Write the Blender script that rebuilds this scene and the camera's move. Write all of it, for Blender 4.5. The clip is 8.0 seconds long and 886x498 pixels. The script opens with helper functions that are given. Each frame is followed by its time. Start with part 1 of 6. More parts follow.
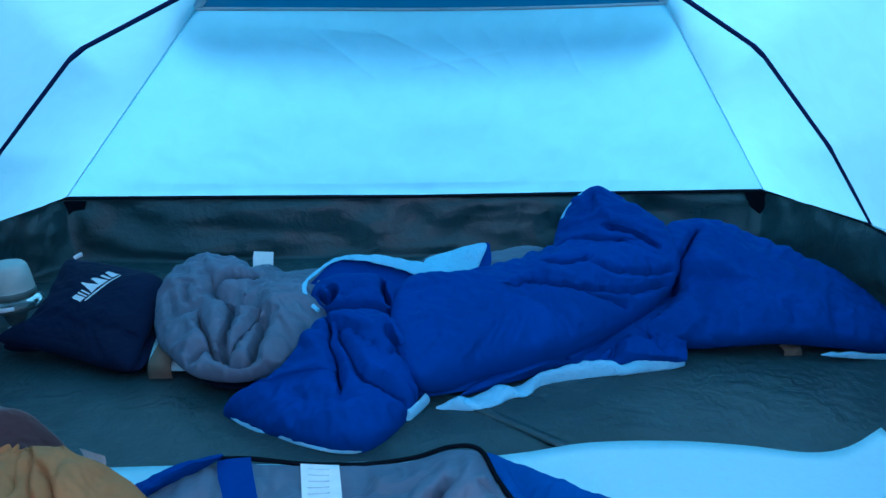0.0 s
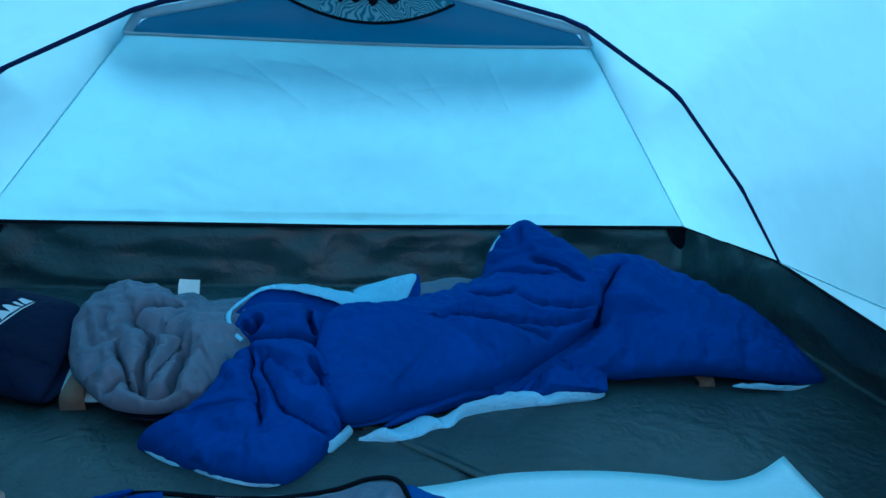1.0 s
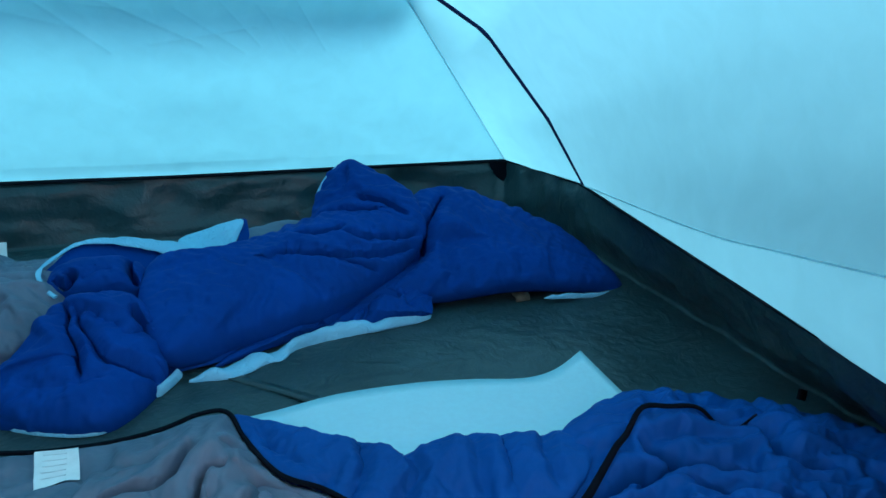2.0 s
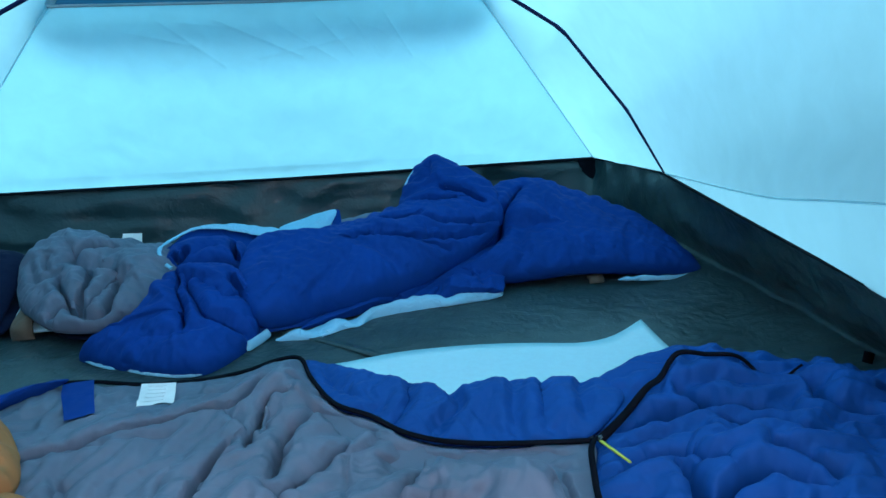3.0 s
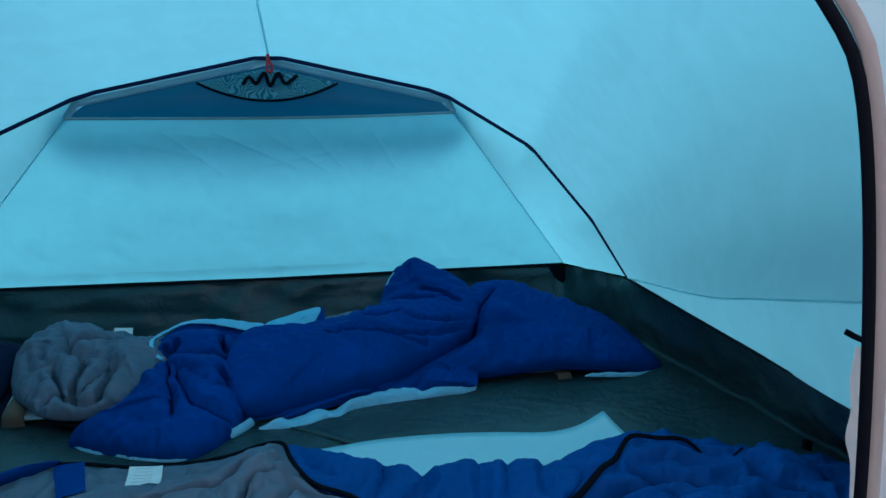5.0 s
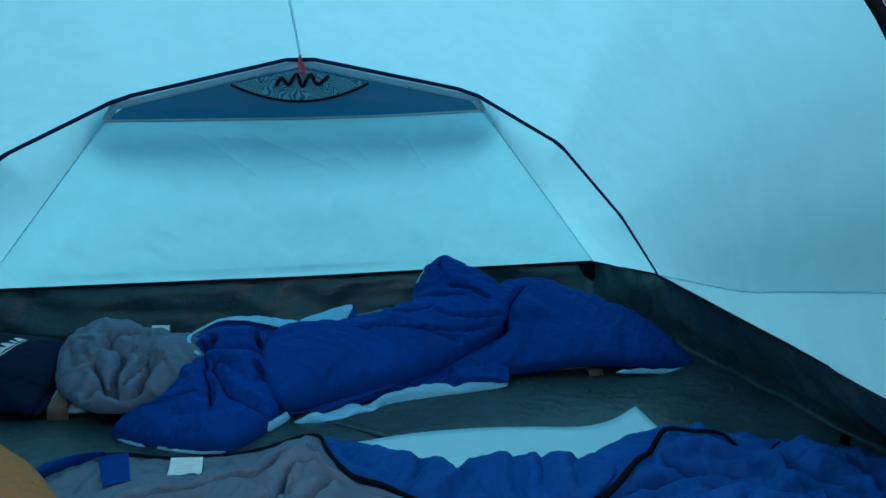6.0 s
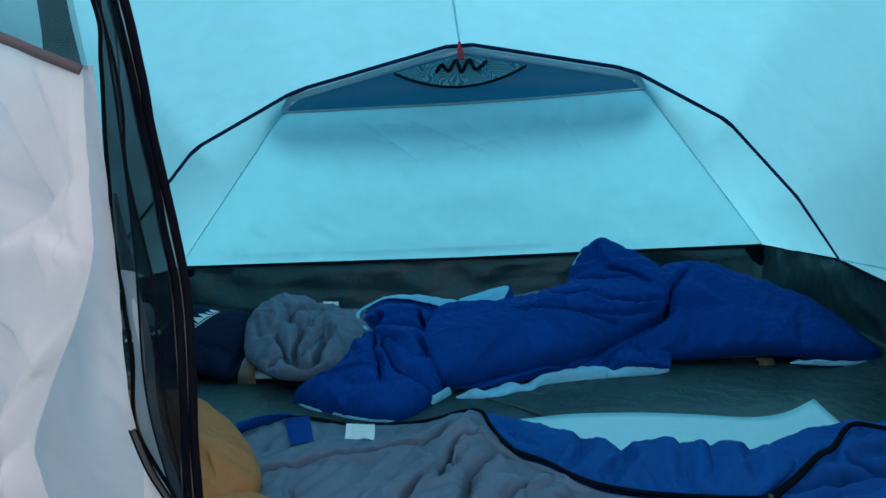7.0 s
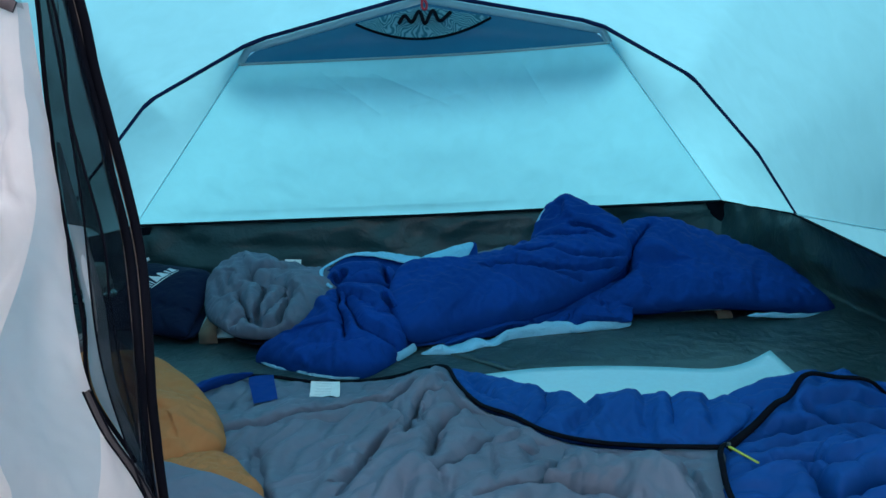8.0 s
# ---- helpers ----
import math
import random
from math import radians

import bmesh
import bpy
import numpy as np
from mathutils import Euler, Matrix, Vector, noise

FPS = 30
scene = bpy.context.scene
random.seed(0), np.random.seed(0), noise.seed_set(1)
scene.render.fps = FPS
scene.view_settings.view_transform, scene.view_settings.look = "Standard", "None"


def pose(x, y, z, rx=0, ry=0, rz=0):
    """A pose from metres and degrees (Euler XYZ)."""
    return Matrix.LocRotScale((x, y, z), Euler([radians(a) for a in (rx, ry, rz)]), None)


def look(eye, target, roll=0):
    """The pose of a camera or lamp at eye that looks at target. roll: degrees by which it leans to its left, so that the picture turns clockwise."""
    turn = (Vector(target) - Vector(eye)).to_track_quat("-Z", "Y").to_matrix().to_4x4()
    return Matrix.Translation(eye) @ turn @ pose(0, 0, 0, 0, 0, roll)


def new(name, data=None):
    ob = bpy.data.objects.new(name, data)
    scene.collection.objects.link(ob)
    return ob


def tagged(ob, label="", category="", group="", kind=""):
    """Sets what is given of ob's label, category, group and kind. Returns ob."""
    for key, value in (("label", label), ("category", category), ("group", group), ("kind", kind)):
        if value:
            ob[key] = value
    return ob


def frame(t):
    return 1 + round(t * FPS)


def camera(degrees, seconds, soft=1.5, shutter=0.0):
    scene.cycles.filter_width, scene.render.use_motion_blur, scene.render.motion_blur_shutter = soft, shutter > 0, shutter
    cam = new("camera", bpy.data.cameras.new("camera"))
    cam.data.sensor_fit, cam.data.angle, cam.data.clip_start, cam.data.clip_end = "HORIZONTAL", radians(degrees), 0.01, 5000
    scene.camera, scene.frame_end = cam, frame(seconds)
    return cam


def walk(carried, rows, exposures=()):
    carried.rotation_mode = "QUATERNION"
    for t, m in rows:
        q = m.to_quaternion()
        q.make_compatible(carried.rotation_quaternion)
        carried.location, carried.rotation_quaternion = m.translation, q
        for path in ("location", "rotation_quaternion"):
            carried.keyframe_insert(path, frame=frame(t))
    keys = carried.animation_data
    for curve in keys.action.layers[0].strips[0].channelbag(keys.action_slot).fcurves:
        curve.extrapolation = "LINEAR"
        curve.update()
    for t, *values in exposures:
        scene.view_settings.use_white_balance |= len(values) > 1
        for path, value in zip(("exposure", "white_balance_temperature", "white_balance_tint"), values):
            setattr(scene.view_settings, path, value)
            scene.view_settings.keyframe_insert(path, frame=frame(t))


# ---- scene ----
cam = camera(65.5, 8.0, 1.5)
SKY, SUN = 0.145, 2.2
EXPOSURES = [(0.0, 0.90, 5000, 26), (0.5, 0.6, 5050, 19), (1.0, 0.68, 5200, 19), (1.5, 0.64, 5540, 11), (3.0, 1.0, 5950, 20), (3.5, 0.87, 5870, 19), (4.0, 0.68, 5950, 15), (4.5, 0.03, 5450, 9), (6.5, 0.30, 5830, 12), (7.0, 0.32, 5880, 10), (8.0, 0.55, 6060, 12)]
PATH = [
    (0, (-0.026, 0.508, 0.71), (0.056, 2.416, 0.114), -0.2),
    (0.5, (-0.013, 0.484, 0.721), (0.134, 2.421, 0.245), 2.1),
    (1, (0.004, 0.491, 0.718), (0.255, 2.409, 0.208), 2.1),
    (1.5, (0.023, 0.47, 0.689), (0.563, 2.302, 0.094), 2.1),
    (1.7, (0.029, 0.444, 0.711), (0.712, 2.216, 0.084), 2.6),
    (2.8, (0.189, 0.282, 0.618), (0.529, 2.164, 0.033), -3.2),
    (3, (0.178, 0.24, 0.601), (0.459, 2.147, 0.065), -2.3),
    (3.5, (0.121, 0.142, 0.596), (0.456, 2.047, 0.087), 1.6),
    (4, (0.126, 0.117, 0.579), (0.305, 2.079, 0.232), -2.4),
    (4.5, (0.168, 0.112, 0.597), (0.438, 2.08, 0.366), -0.7),
    (4.7, (0.171, 0.109, 0.604), (0.533, 2.062, 0.368), -1.1),
    (5.8, (0.154, 0.09, 0.603), (0.448, 2.056, 0.386), -1.7),
    (6, (0.15, 0.089, 0.592), (0.429, 2.057, 0.368), -1.7),
    (6.5, (0.129, 0.066, 0.597), (0.137, 2.054, 0.374), -2.4),
    (7, (0.116, 0.066, 0.595), (-0.028, 2.044, 0.337), -2.9),
    (7.5, (0.088, 0.072, 0.58), (-0.051, 2.036, 0.232), -1.1),
    (8, (0.112, 0.083, 0.588), (0.069, 2.045, 0.205), -2.7),
]
walk(cam, [(t, look(eye, target, roll)) for t, eye, target, roll in PATH], EXPOSURES)

# ---- daylight ----
world = bpy.data.worlds.new("sky")
scene.world = world
world.use_nodes = True
wn, wl = world.node_tree.nodes, world.node_tree.links
sky = wn.new("ShaderNodeTexSky")
sky.sky_type, sky.sun_disc = "NISHITA", False
sky.sun_elevation, sky.sun_rotation = radians(79), radians(120)
sky.air_density, sky.dust_density, sky.ozone_density = 1.0, 6.0, 0.5
wl.new(sky.outputs[0], wn["Background"].inputs[0])
wn["Background"].inputs[1].default_value = SKY
sun_data = bpy.data.lights.new("sun", "SUN")
sun_data.energy, sun_data.angle, sun_data.color = SUN, radians(110), (1.0, 0.96, 0.90)
sun = new("sun", sun_data)
sun.matrix_world = look((0.85, 0.6, 5.4), (0, 1.2, 0))


# ---- noise on arrays ----
def hashed(i, seed):
    h = (i[..., 0] * 374761393 + i[..., 1] * 668265263 + i[..., 2] * 2147483647 + seed * 1274126177) & 0xFFFFFFFF
    h = ((h ^ (h >> 13)) * 1274126177) & 0xFFFFFFFF
    h = ((h ^ (h >> 16)) * 2246822519) & 0xFFFFFFFF
    return ((h ^ (h >> 15)) & 0xFFFFFF) / float(0xFFFFFF)


def value_noise(p, seed=0):
    i = np.floor(p).astype(np.int64)
    f = p - i
    f = f * f * f * (f * (f * 6 - 15) + 10)
    out = 0
    for a in (0, 1):
        for b in (0, 1):
            for c in (0, 1):
                w = (f[:, 0] if a else 1 - f[:, 0]) * (f[:, 1] if b else 1 - f[:, 1]) * (f[:, 2] if c else 1 - f[:, 2])
                out = out + w * hashed(i + np.array([a, b, c]), seed)
    return out * 2 - 1


def fbm(p, seed=0, octaves=3):
    out, amp = 0, 1.0
    for k in range(octaves):
        out = out + amp * value_noise(p * 2.0 ** k + 17.3 * k, seed + k)
        amp *= 0.5
    return out


def folds(p, along, scale, seed=0, stretch=4.0):
    """Ridged folds that run along a direction."""
    along = np.array(along, float)
    along /= np.linalg.norm(along)
    q = p - np.outer(p @ along, along) * (1 - 1 / stretch)
    q = q * scale + 0.5 * np.stack([value_noise(p * scale * 0.7, seed + 5), value_noise(p * scale * 0.7, seed + 6), value_noise(p * scale * 0.7, seed + 7)], 1)
    n = value_noise(q, seed)
    m = value_noise(q * 1.9 + 9.1, seed + 1)
    k = value_noise(q * 0.6 + 3.3, seed + 2)
    valley = np.minimum(np.abs(n) * 2.2, 1) ** 0.6 - 0.8
    small = np.minimum(np.abs(m) * 2.4, 1) ** 0.7 - 0.8
    return 0.8 * valley * np.clip(0.7 + k, 0.1, 1.2) + 0.22 * small * np.clip(0.3 + k, 0, 1) + 0.9 * n


def worley(p, seed=0):
    i = np.floor(p).astype(np.int64)
    best, second = np.full(len(p), 9.0), np.full(len(p), 9.0)
    for a in (-1, 0, 1):
        for b in (-1, 0, 1):
            for c in (-1, 0, 1):
                cell = i + np.array([a, b, c])
                q = cell + np.stack([hashed(cell, seed), hashed(cell, seed + 31), hashed(cell, seed + 67)], 1)
                d = np.linalg.norm(p - q, axis=1)
                second = np.minimum(second, np.maximum(best, d))
                best = np.minimum(best, d)
    return best, second


def crumple(p, scale, seed=0):
    """Sharp facets of crushed thin cloth."""
    q = p + 0.25 / scale * np.stack([value_noise(p * scale, seed + 2), value_noise(p * scale, seed + 3), value_noise(p * scale, seed + 4)], 1)
    a, b = worley(q * scale, seed)
    c, d = worley(q * scale * 2.3, seed + 9)
    return a - 0.5 + 0.35 * (c - 0.5)


def ridged(p, along, scale, seed=0):
    """Sharp crests between taut hollows, as in thin cloth pushed together."""
    along = np.array(along, float)
    along /= np.linalg.norm(along)
    out = 0
    for k, (turn, stretch, size, amp) in enumerate(((0.0, 4.0, 1.0, 0.6), (0.7, 3.5, 1.3, 0.5), (-0.8, 3.0, 2.1, 0.25))):
        d = np.array([along[0] * math.cos(turn) - along[1] * math.sin(turn), along[0] * math.sin(turn) + along[1] * math.cos(turn), 0.0])
        q = p - np.outer(p @ d, d) * (1 - 1 / stretch)
        q = q * scale * size
        q = q + 0.35 * np.stack([value_noise(p * scale, seed + 5), value_noise(p * scale, seed + 6), 0 * p[:, 0]], 1)
        n = value_noise(q, seed + 13 * k)
        mask = np.clip(0.6 + 1.4 * value_noise(p * scale * 0.6 + 3.1 * k, seed + 90 + k), 0, 1)
        out = out - amp * mask * (np.exp(-np.abs(n) * 7.0) - 0.3)
    return out


def crushed_sheet(n, squeeze, seed, long_wave, short_wave, steps=500):
    """Heights of a square of thin cloth pushed together from its sides until it buckles; its borders meet."""
    i, j = np.meshgrid(np.arange(n), np.arange(n), indexing="ij")
    flat = np.stack([i * squeeze[0], j * squeeze[1], 0.0 * i], -1).astype(float)
    span = np.array([n * squeeze[0], n * squeeze[1], 0.0])

    def wrapped(wave, seed):
        k = max(2, int(round(n / wave)))
        g = np.random.default_rng(seed).normal(size=(k, k))
        f = np.fft.fft2(g)
        out = np.zeros((n, n), complex)
        h = k // 2
        for a in range(-h, h + (k % 2)):
            for b in range(-h, h + (k % 2)):
                out[a, b] = f[a, b]
        z = np.real(np.fft.ifft2(out))
        return z / z.std()

    p = flat.copy()
    p[..., 2] = 0.10 * long_wave * wrapped(long_wave, seed) + 0.08 * short_wave * wrapped(short_wave, seed + 1)
    links = []
    for di, dj, stiff in ((1, 0, 1.0), (0, 1, 1.0), (1, 1, 0.35), (1, -1, 0.35), (2, 0, 0.07), (0, 2, 0.07)):
        links.append((di, dj, math.hypot(di, dj), stiff))
    for step in range(steps):
        move = np.zeros_like(p)
        for di, dj, rest, stiff in links:
            q = np.roll(p, (-di, -dj), (0, 1))
            d = q - p
            d[..., :2] -= np.round((d[..., :2] - np.array([di * squeeze[0], dj * squeeze[1]])) / span[:2]) * span[:2]
            size = np.sqrt((d * d).sum(-1)) + 1e-9
            c = d * (0.5 * stiff * (size - rest) / size)[..., None]
            move += c
            move -= np.roll(c, (di, dj), (0, 1))
        p += 0.45 * move
        p[..., 2] *= 0.9985
    return p[..., 2] - p[..., 2].mean()


CRUSHED = crushed_sheet(160, (0.82, 0.90), 3, 44, 13, 380)


def crushed(p, along, cell, seed=0):
    """Height, in metres, of crushed cloth at points; cell: the size of one step of the sheet."""
    turn = math.atan2(along[1], along[0]) + math.pi / 2
    x = (p[:, 0] * math.cos(turn) + p[:, 1] * math.sin(turn)) / cell + 37.0 * seed
    y = (-p[:, 0] * math.sin(turn) + p[:, 1] * math.cos(turn)) / cell + 53.0 * seed
    n = len(CRUSHED)
    i, j = np.floor(x).astype(int), np.floor(y).astype(int)
    fx, fy = x - i, y - j
    out = 0
    for a in (0, 1):
        for b in (0, 1):
            out = out + CRUSHED[(i + a) % n, (j + b) % n] * (fx if a else 1 - fx) * (fy if b else 1 - fy)
    return out * cell


# ---- curves and meshes ----
def spline(points, count, closed=False):
    """Catmull-Rom through the points, evenly spaced."""
    pts = np.array(points, float)
    n = len(pts)
    get = (lambda k: pts[k % n]) if closed else (lambda k: pts[k] if 0 <= k < n else (2 * pts[0] - pts[1] if k < 0 else 2 * pts[-1] - pts[-2]))
    dense = []
    for k in range(n if closed else n - 1):
        a, b, c, d = get(k - 1), get(k), get(k + 1), get(k + 2)
        for s in np.linspace(0, 1, 24, endpoint=False):
            dense.append(0.5 * (2 * b + (c - a) * s + (2 * a - 5 * b + 4 * c - d) * s * s + (3 * b - a - 3 * c + d) * s ** 3))
    dense.append(pts[0] if closed else pts[-1])
    dense = np.array(dense)
    length = np.concatenate([[0], np.cumsum(np.linalg.norm(np.diff(dense, axis=0), axis=1))])
    at = np.linspace(0, length[-1], count, endpoint=not closed)
    return np.stack([np.interp(at, length, dense[:, k]) for k in range(3)], 1)


def mesh_of(name, verts, faces, smooth=True):
    me = bpy.data.meshes.new(name)
    me.from_pydata([tuple(v) for v in np.asarray(verts, float)], [], [tuple(int(i) for i in f) for f in faces])
    me.validate()
    me.update()
    if smooth:
        me.polygons.foreach_set("use_smooth", [True] * len(me.polygons))
    return me


def part(name, shape, material, parent=None, label="", smooth=True):
    """One mesh object from (verts, faces) or a bmesh, under a thing or a part."""
    if isinstance(shape, bmesh.types.BMesh):
        me = bpy.data.meshes.new(name)
        bmesh.ops.recalc_face_normals(shape, faces=shape.faces)
        shape.to_mesh(me)
        shape.free()
        if smooth:
            me.polygons.foreach_set("use_smooth", [True] * len(me.polygons))
    else:
        me = mesh_of(name, *shape, smooth=smooth)
    me.materials.append(material)
    ob = new(name, me)
    ob.parent = parent
    if label:
        ob["label"] = label
    return ob


def thing(name, label, category, group="", kind=""):
    return tagged(new(name), label, category, group, kind)


def grid_faces(nu, nv, wrap=False):
    out = []
    for i in range(nu - 1):
        for j in range(nv if wrap else nv - 1):
            k = (j + 1) % nv
            out.append((i * nv + j, i * nv + k, (i + 1) * nv + k, (i + 1) * nv + j))
    return out


def distance_to_line(p, line, normal, offsets=False):
    """Distance of points to a polyline, seen along the normal."""
    def flat(q):
        return q - np.outer(q @ normal, normal)
    q, line = flat(p), flat(spline(line, 14) if len(line) > 2 else np.array(line, float))
    best, away = np.full(len(p), 9.0), np.zeros((len(p), 3))
    for a, b in zip(line[:-1], line[1:]):
        ab = b - a
        s = np.clip(((q - a) @ ab) / max(ab @ ab, 1e-9), 0, 1)
        off = q - a - s[:, None] * ab
        d = np.linalg.norm(off, axis=1)
        nearer = d < best
        best = np.where(nearer, d, best)
        away[nearer] = off[nearer]
    return (best, away) if offsets else best


def overlap(s, depth, width):
    """Profile across a fold: full up to its lip, a sharp drop, then a slow climb back."""
    lip = 0.5 * (1 - np.tanh(s / (0.5 * width)))
    return depth * (0.35 * np.exp(-((s - 2.2 * width) / (2.6 * width)) ** 2) - 1.35 * lip * np.exp(-np.abs(s) / (3.2 * width)) - 0.25 * np.exp(-(s / (0.7 * width)) ** 2))


def tuck(s, depth, width):
    """How far the lip of a fold leans over, and the cloth under it slips in below."""
    return 0.32 * depth * np.exp(-((s - 0.5 * width) / width) ** 2) - 0.18 * depth * np.exp(-((s + 0.8 * width) / width) ** 2)


def beside(p, line, normal):
    """Signed distance of points to a polyline seen along the normal (left of its run is positive), how far along it, and the way to its left."""
    def flat(q):
        return q - np.outer(q @ normal, normal)
    q, line = flat(p), flat(spline(line, 16) if len(line) > 2 else np.array(line, float))
    best, along, left = np.full(len(p), 9.0), np.zeros(len(p)), np.zeros((len(p), 3))
    signed = np.full(len(p), 9.0)
    count = len(line) - 1
    for k, (a, b) in enumerate(zip(line[:-1], line[1:])):
        ab = b - a
        t = np.clip(((q - a) @ ab) / max(ab @ ab, 1e-9), 0, 1)
        off = q - a - t[:, None] * ab
        d = np.linalg.norm(off, axis=1)
        nearer = d < best
        way = np.cross(normal, ab)
        way /= np.linalg.norm(way) + 1e-9
        best = np.where(nearer, d, best)
        signed = np.where(nearer, np.where(off @ way >= 0, d, -d), signed)
        along = np.where(nearer, (k + t) / count, along)
        left[nearer] = way
    return signed, along, left


def pinched(p, fold, normal, seed):
    """Rise and sideways slip of padded cloth at a pinched fold: (line, depth, width on its left, width on its right, lip). lip: 1, the left side leans over the right one; -1, the other way."""
    line, depth, wide_l, wide_r = fold[:4]
    lip = fold[4] if len(fold) > 4 else 0
    s, u, left = beside(p, line, normal)
    s = s + 0.003 * value_noise(p * 45, seed) + 0.004 * value_noise(p * 16, seed + 1)
    wide = np.where(s > 0, wide_l, wide_r) * (1 + 0.35 * value_noise(p * 11, seed + 2))
    ends = np.clip(np.minimum(u, 1 - u) / 0.22 + 0.25, 0, 1)
    near = np.clip(1 - np.abs(s) / wide, 0, 1)
    length = np.linalg.norm(np.diff(np.array(line, float), axis=0), axis=1).sum()
    rise = -1.45 * depth * ends * near ** 1.5
    # the pinch itself: a narrow slot, deepest in the middle of the fold
    slot = min(0.042, 2.1 * depth) if depth > 0.0095 else 0.0
    rise -= slot * np.clip(np.minimum(u, 1 - u) / 0.18, 0, 1) * np.clip(1.2 - np.abs(s) / 0.0075, 0, 1) ** 0.7
    # small gathers that run into the pinch
    run = np.stack([u * length * 75, s * 14, 0 * s + seed], 1)
    rise += 0.20 * depth * ends * np.clip(1 - np.abs(s) / (1.5 * wide), 0, 1) * value_noise(run, seed + 3)
    slip = np.zeros_like(p)
    if lip:
        over = np.clip(lip * s, 0, 1)
        reach = 0.6 * depth * ends * np.where(lip * s > -0.001, np.exp(-(over / (0.6 * max(wide_l, wide_r))) ** 2), 0)
        slip = -lip * left * reach[:, None]
        rise += np.where(lip * s > 0.0, 0.35 * depth * ends * np.exp(-((over - 0.012) / 0.016) ** 2), 0)
    return rise, slip


def buckled(base, top, level, hold, along, normal, cell, excess, steps, pull, seed):
    """Shift of padded cloth that is longer than the room it has: it buckles into folds between its rim and its pinches.
    excess: the share of spare cloth along and across its run."""
    e1 = np.array(along, float) - normal * (np.array(along, float) @ normal)
    e1 /= np.linalg.norm(e1)
    e2 = np.cross(normal, e1)
    a, b, h = base @ e1, base @ e2, (top - base) @ normal + base @ normal
    lo_a, lo_b = a.min() - 2 * cell, b.min() - 2 * cell
    x, y = (a - lo_a) / cell, (b - lo_b) / cell
    nx, ny = int(x.max()) + 4, int(y.max()) + 4
    flat = np.rint(x).astype(int) * ny + np.rint(y).astype(int)
    count = np.bincount(flat, minlength=nx * ny).astype(float)
    height = np.bincount(flat, h, nx * ny) / np.maximum(count, 1)
    rim = np.bincount(flat, level, nx * ny) / np.maximum(count, 1)
    held = np.bincount(flat, hold, nx * ny) / np.maximum(count, 1)
    known = (count > 0).reshape(nx, ny)
    height, rim, held = height.reshape(nx, ny), rim.reshape(nx, ny), held.reshape(nx, ny)
    fill = known.copy()
    for _ in range(14):
        w, tot = np.zeros((nx, ny)), np.zeros((nx, ny))
        for di, dj in ((1, 0), (-1, 0), (0, 1), (0, -1)):
            f = np.roll(fill, (di, dj), (0, 1))
            w += f
            tot += f * np.roll(height, (di, dj), (0, 1))
        gap = ~fill & (w > 0)
        height[gap] = tot[gap] / w[gap]
        fill |= gap
    i, j = np.meshgrid(np.arange(nx), np.arange(ny), indexing="ij")
    start = np.stack([i * cell, j * cell, height], -1)
    free = (known & (rim < 0.985)).astype(float)
    for di, dj in ((1, 0), (-1, 0), (0, 1), (0, -1)):
        free = np.minimum(free, 0.15 + 0.85 * np.roll(known, (di, dj), (0, 1)))
    free = free[..., None]
    tie = pull + 0.35 * np.clip(held, 0, 1)[..., None]
    p = start.copy()
    q = np.stack([i.ravel() * cell, j.ravel() * cell, 0.0 * i.ravel()], 1)
    p[..., 2] += (0.35 * cell * value_noise(q * 0.15 / cell, seed) + 0.45 * cell * value_noise(q * 0.07 / cell, seed + 1)).reshape(nx, ny) * free[..., 0]
    links = []
    for di, dj, stiff in ((1, 0, 1.0), (0, 1, 1.0), (1, 1, 0.3), (1, -1, 0.3), (2, 0, 0.10), (0, 2, 0.10), (3, 0, 0.06), (0, 3, 0.06)):
        more = (di * di * excess[0] + dj * dj * excess[1]) / (di * di + dj * dj)
        rest = np.linalg.norm(np.roll(start, (-di, -dj), (0, 1)) - start, axis=-1)
        rest = np.minimum(rest, 3.0 * cell * math.hypot(di, dj)) * (1 + more)
        both = free[..., 0] * np.roll(free[..., 0], (-di, -dj), (0, 1))
        links.append((di, dj, rest, stiff * both))
    for step in range(steps):
        move = np.zeros_like(p)
        for di, dj, rest, stiff in links:
            d = np.roll(p, (-di, -dj), (0, 1)) - p
            size = np.sqrt((d * d).sum(-1)) + 1e-9
            c = d * (0.5 * stiff * (size - rest) / size)[..., None]
            move += c
            move -= np.roll(c, (di, dj), (0, 1))
        p += free * (0.42 * move + tie * (start - p))
    shift = (p - start) * free
    xi, yi = np.rint(x).astype(int), np.rint(y).astype(int)
    fx, fy = (x - xi)[:, None], (y - yi)[:, None]
    soft_x, soft_y = (0.5 * (0.5 - fx) ** 2, 0.75 - fx ** 2, 0.5 * (0.5 + fx) ** 2), (0.5 * (0.5 - fy) ** 2, 0.75 - fy ** 2, 0.5 * (0.5 + fy) ** 2)
    d = 0
    for k in (0, 1, 2):
        for m in (0, 1, 2):
            d = d + shift[xi + k - 1, yi + m - 1] * soft_x[k] * soft_y[m]
    return d[:, :1] * e1 + d[:, 1:2] * e2 + d[:, 2:3] * normal


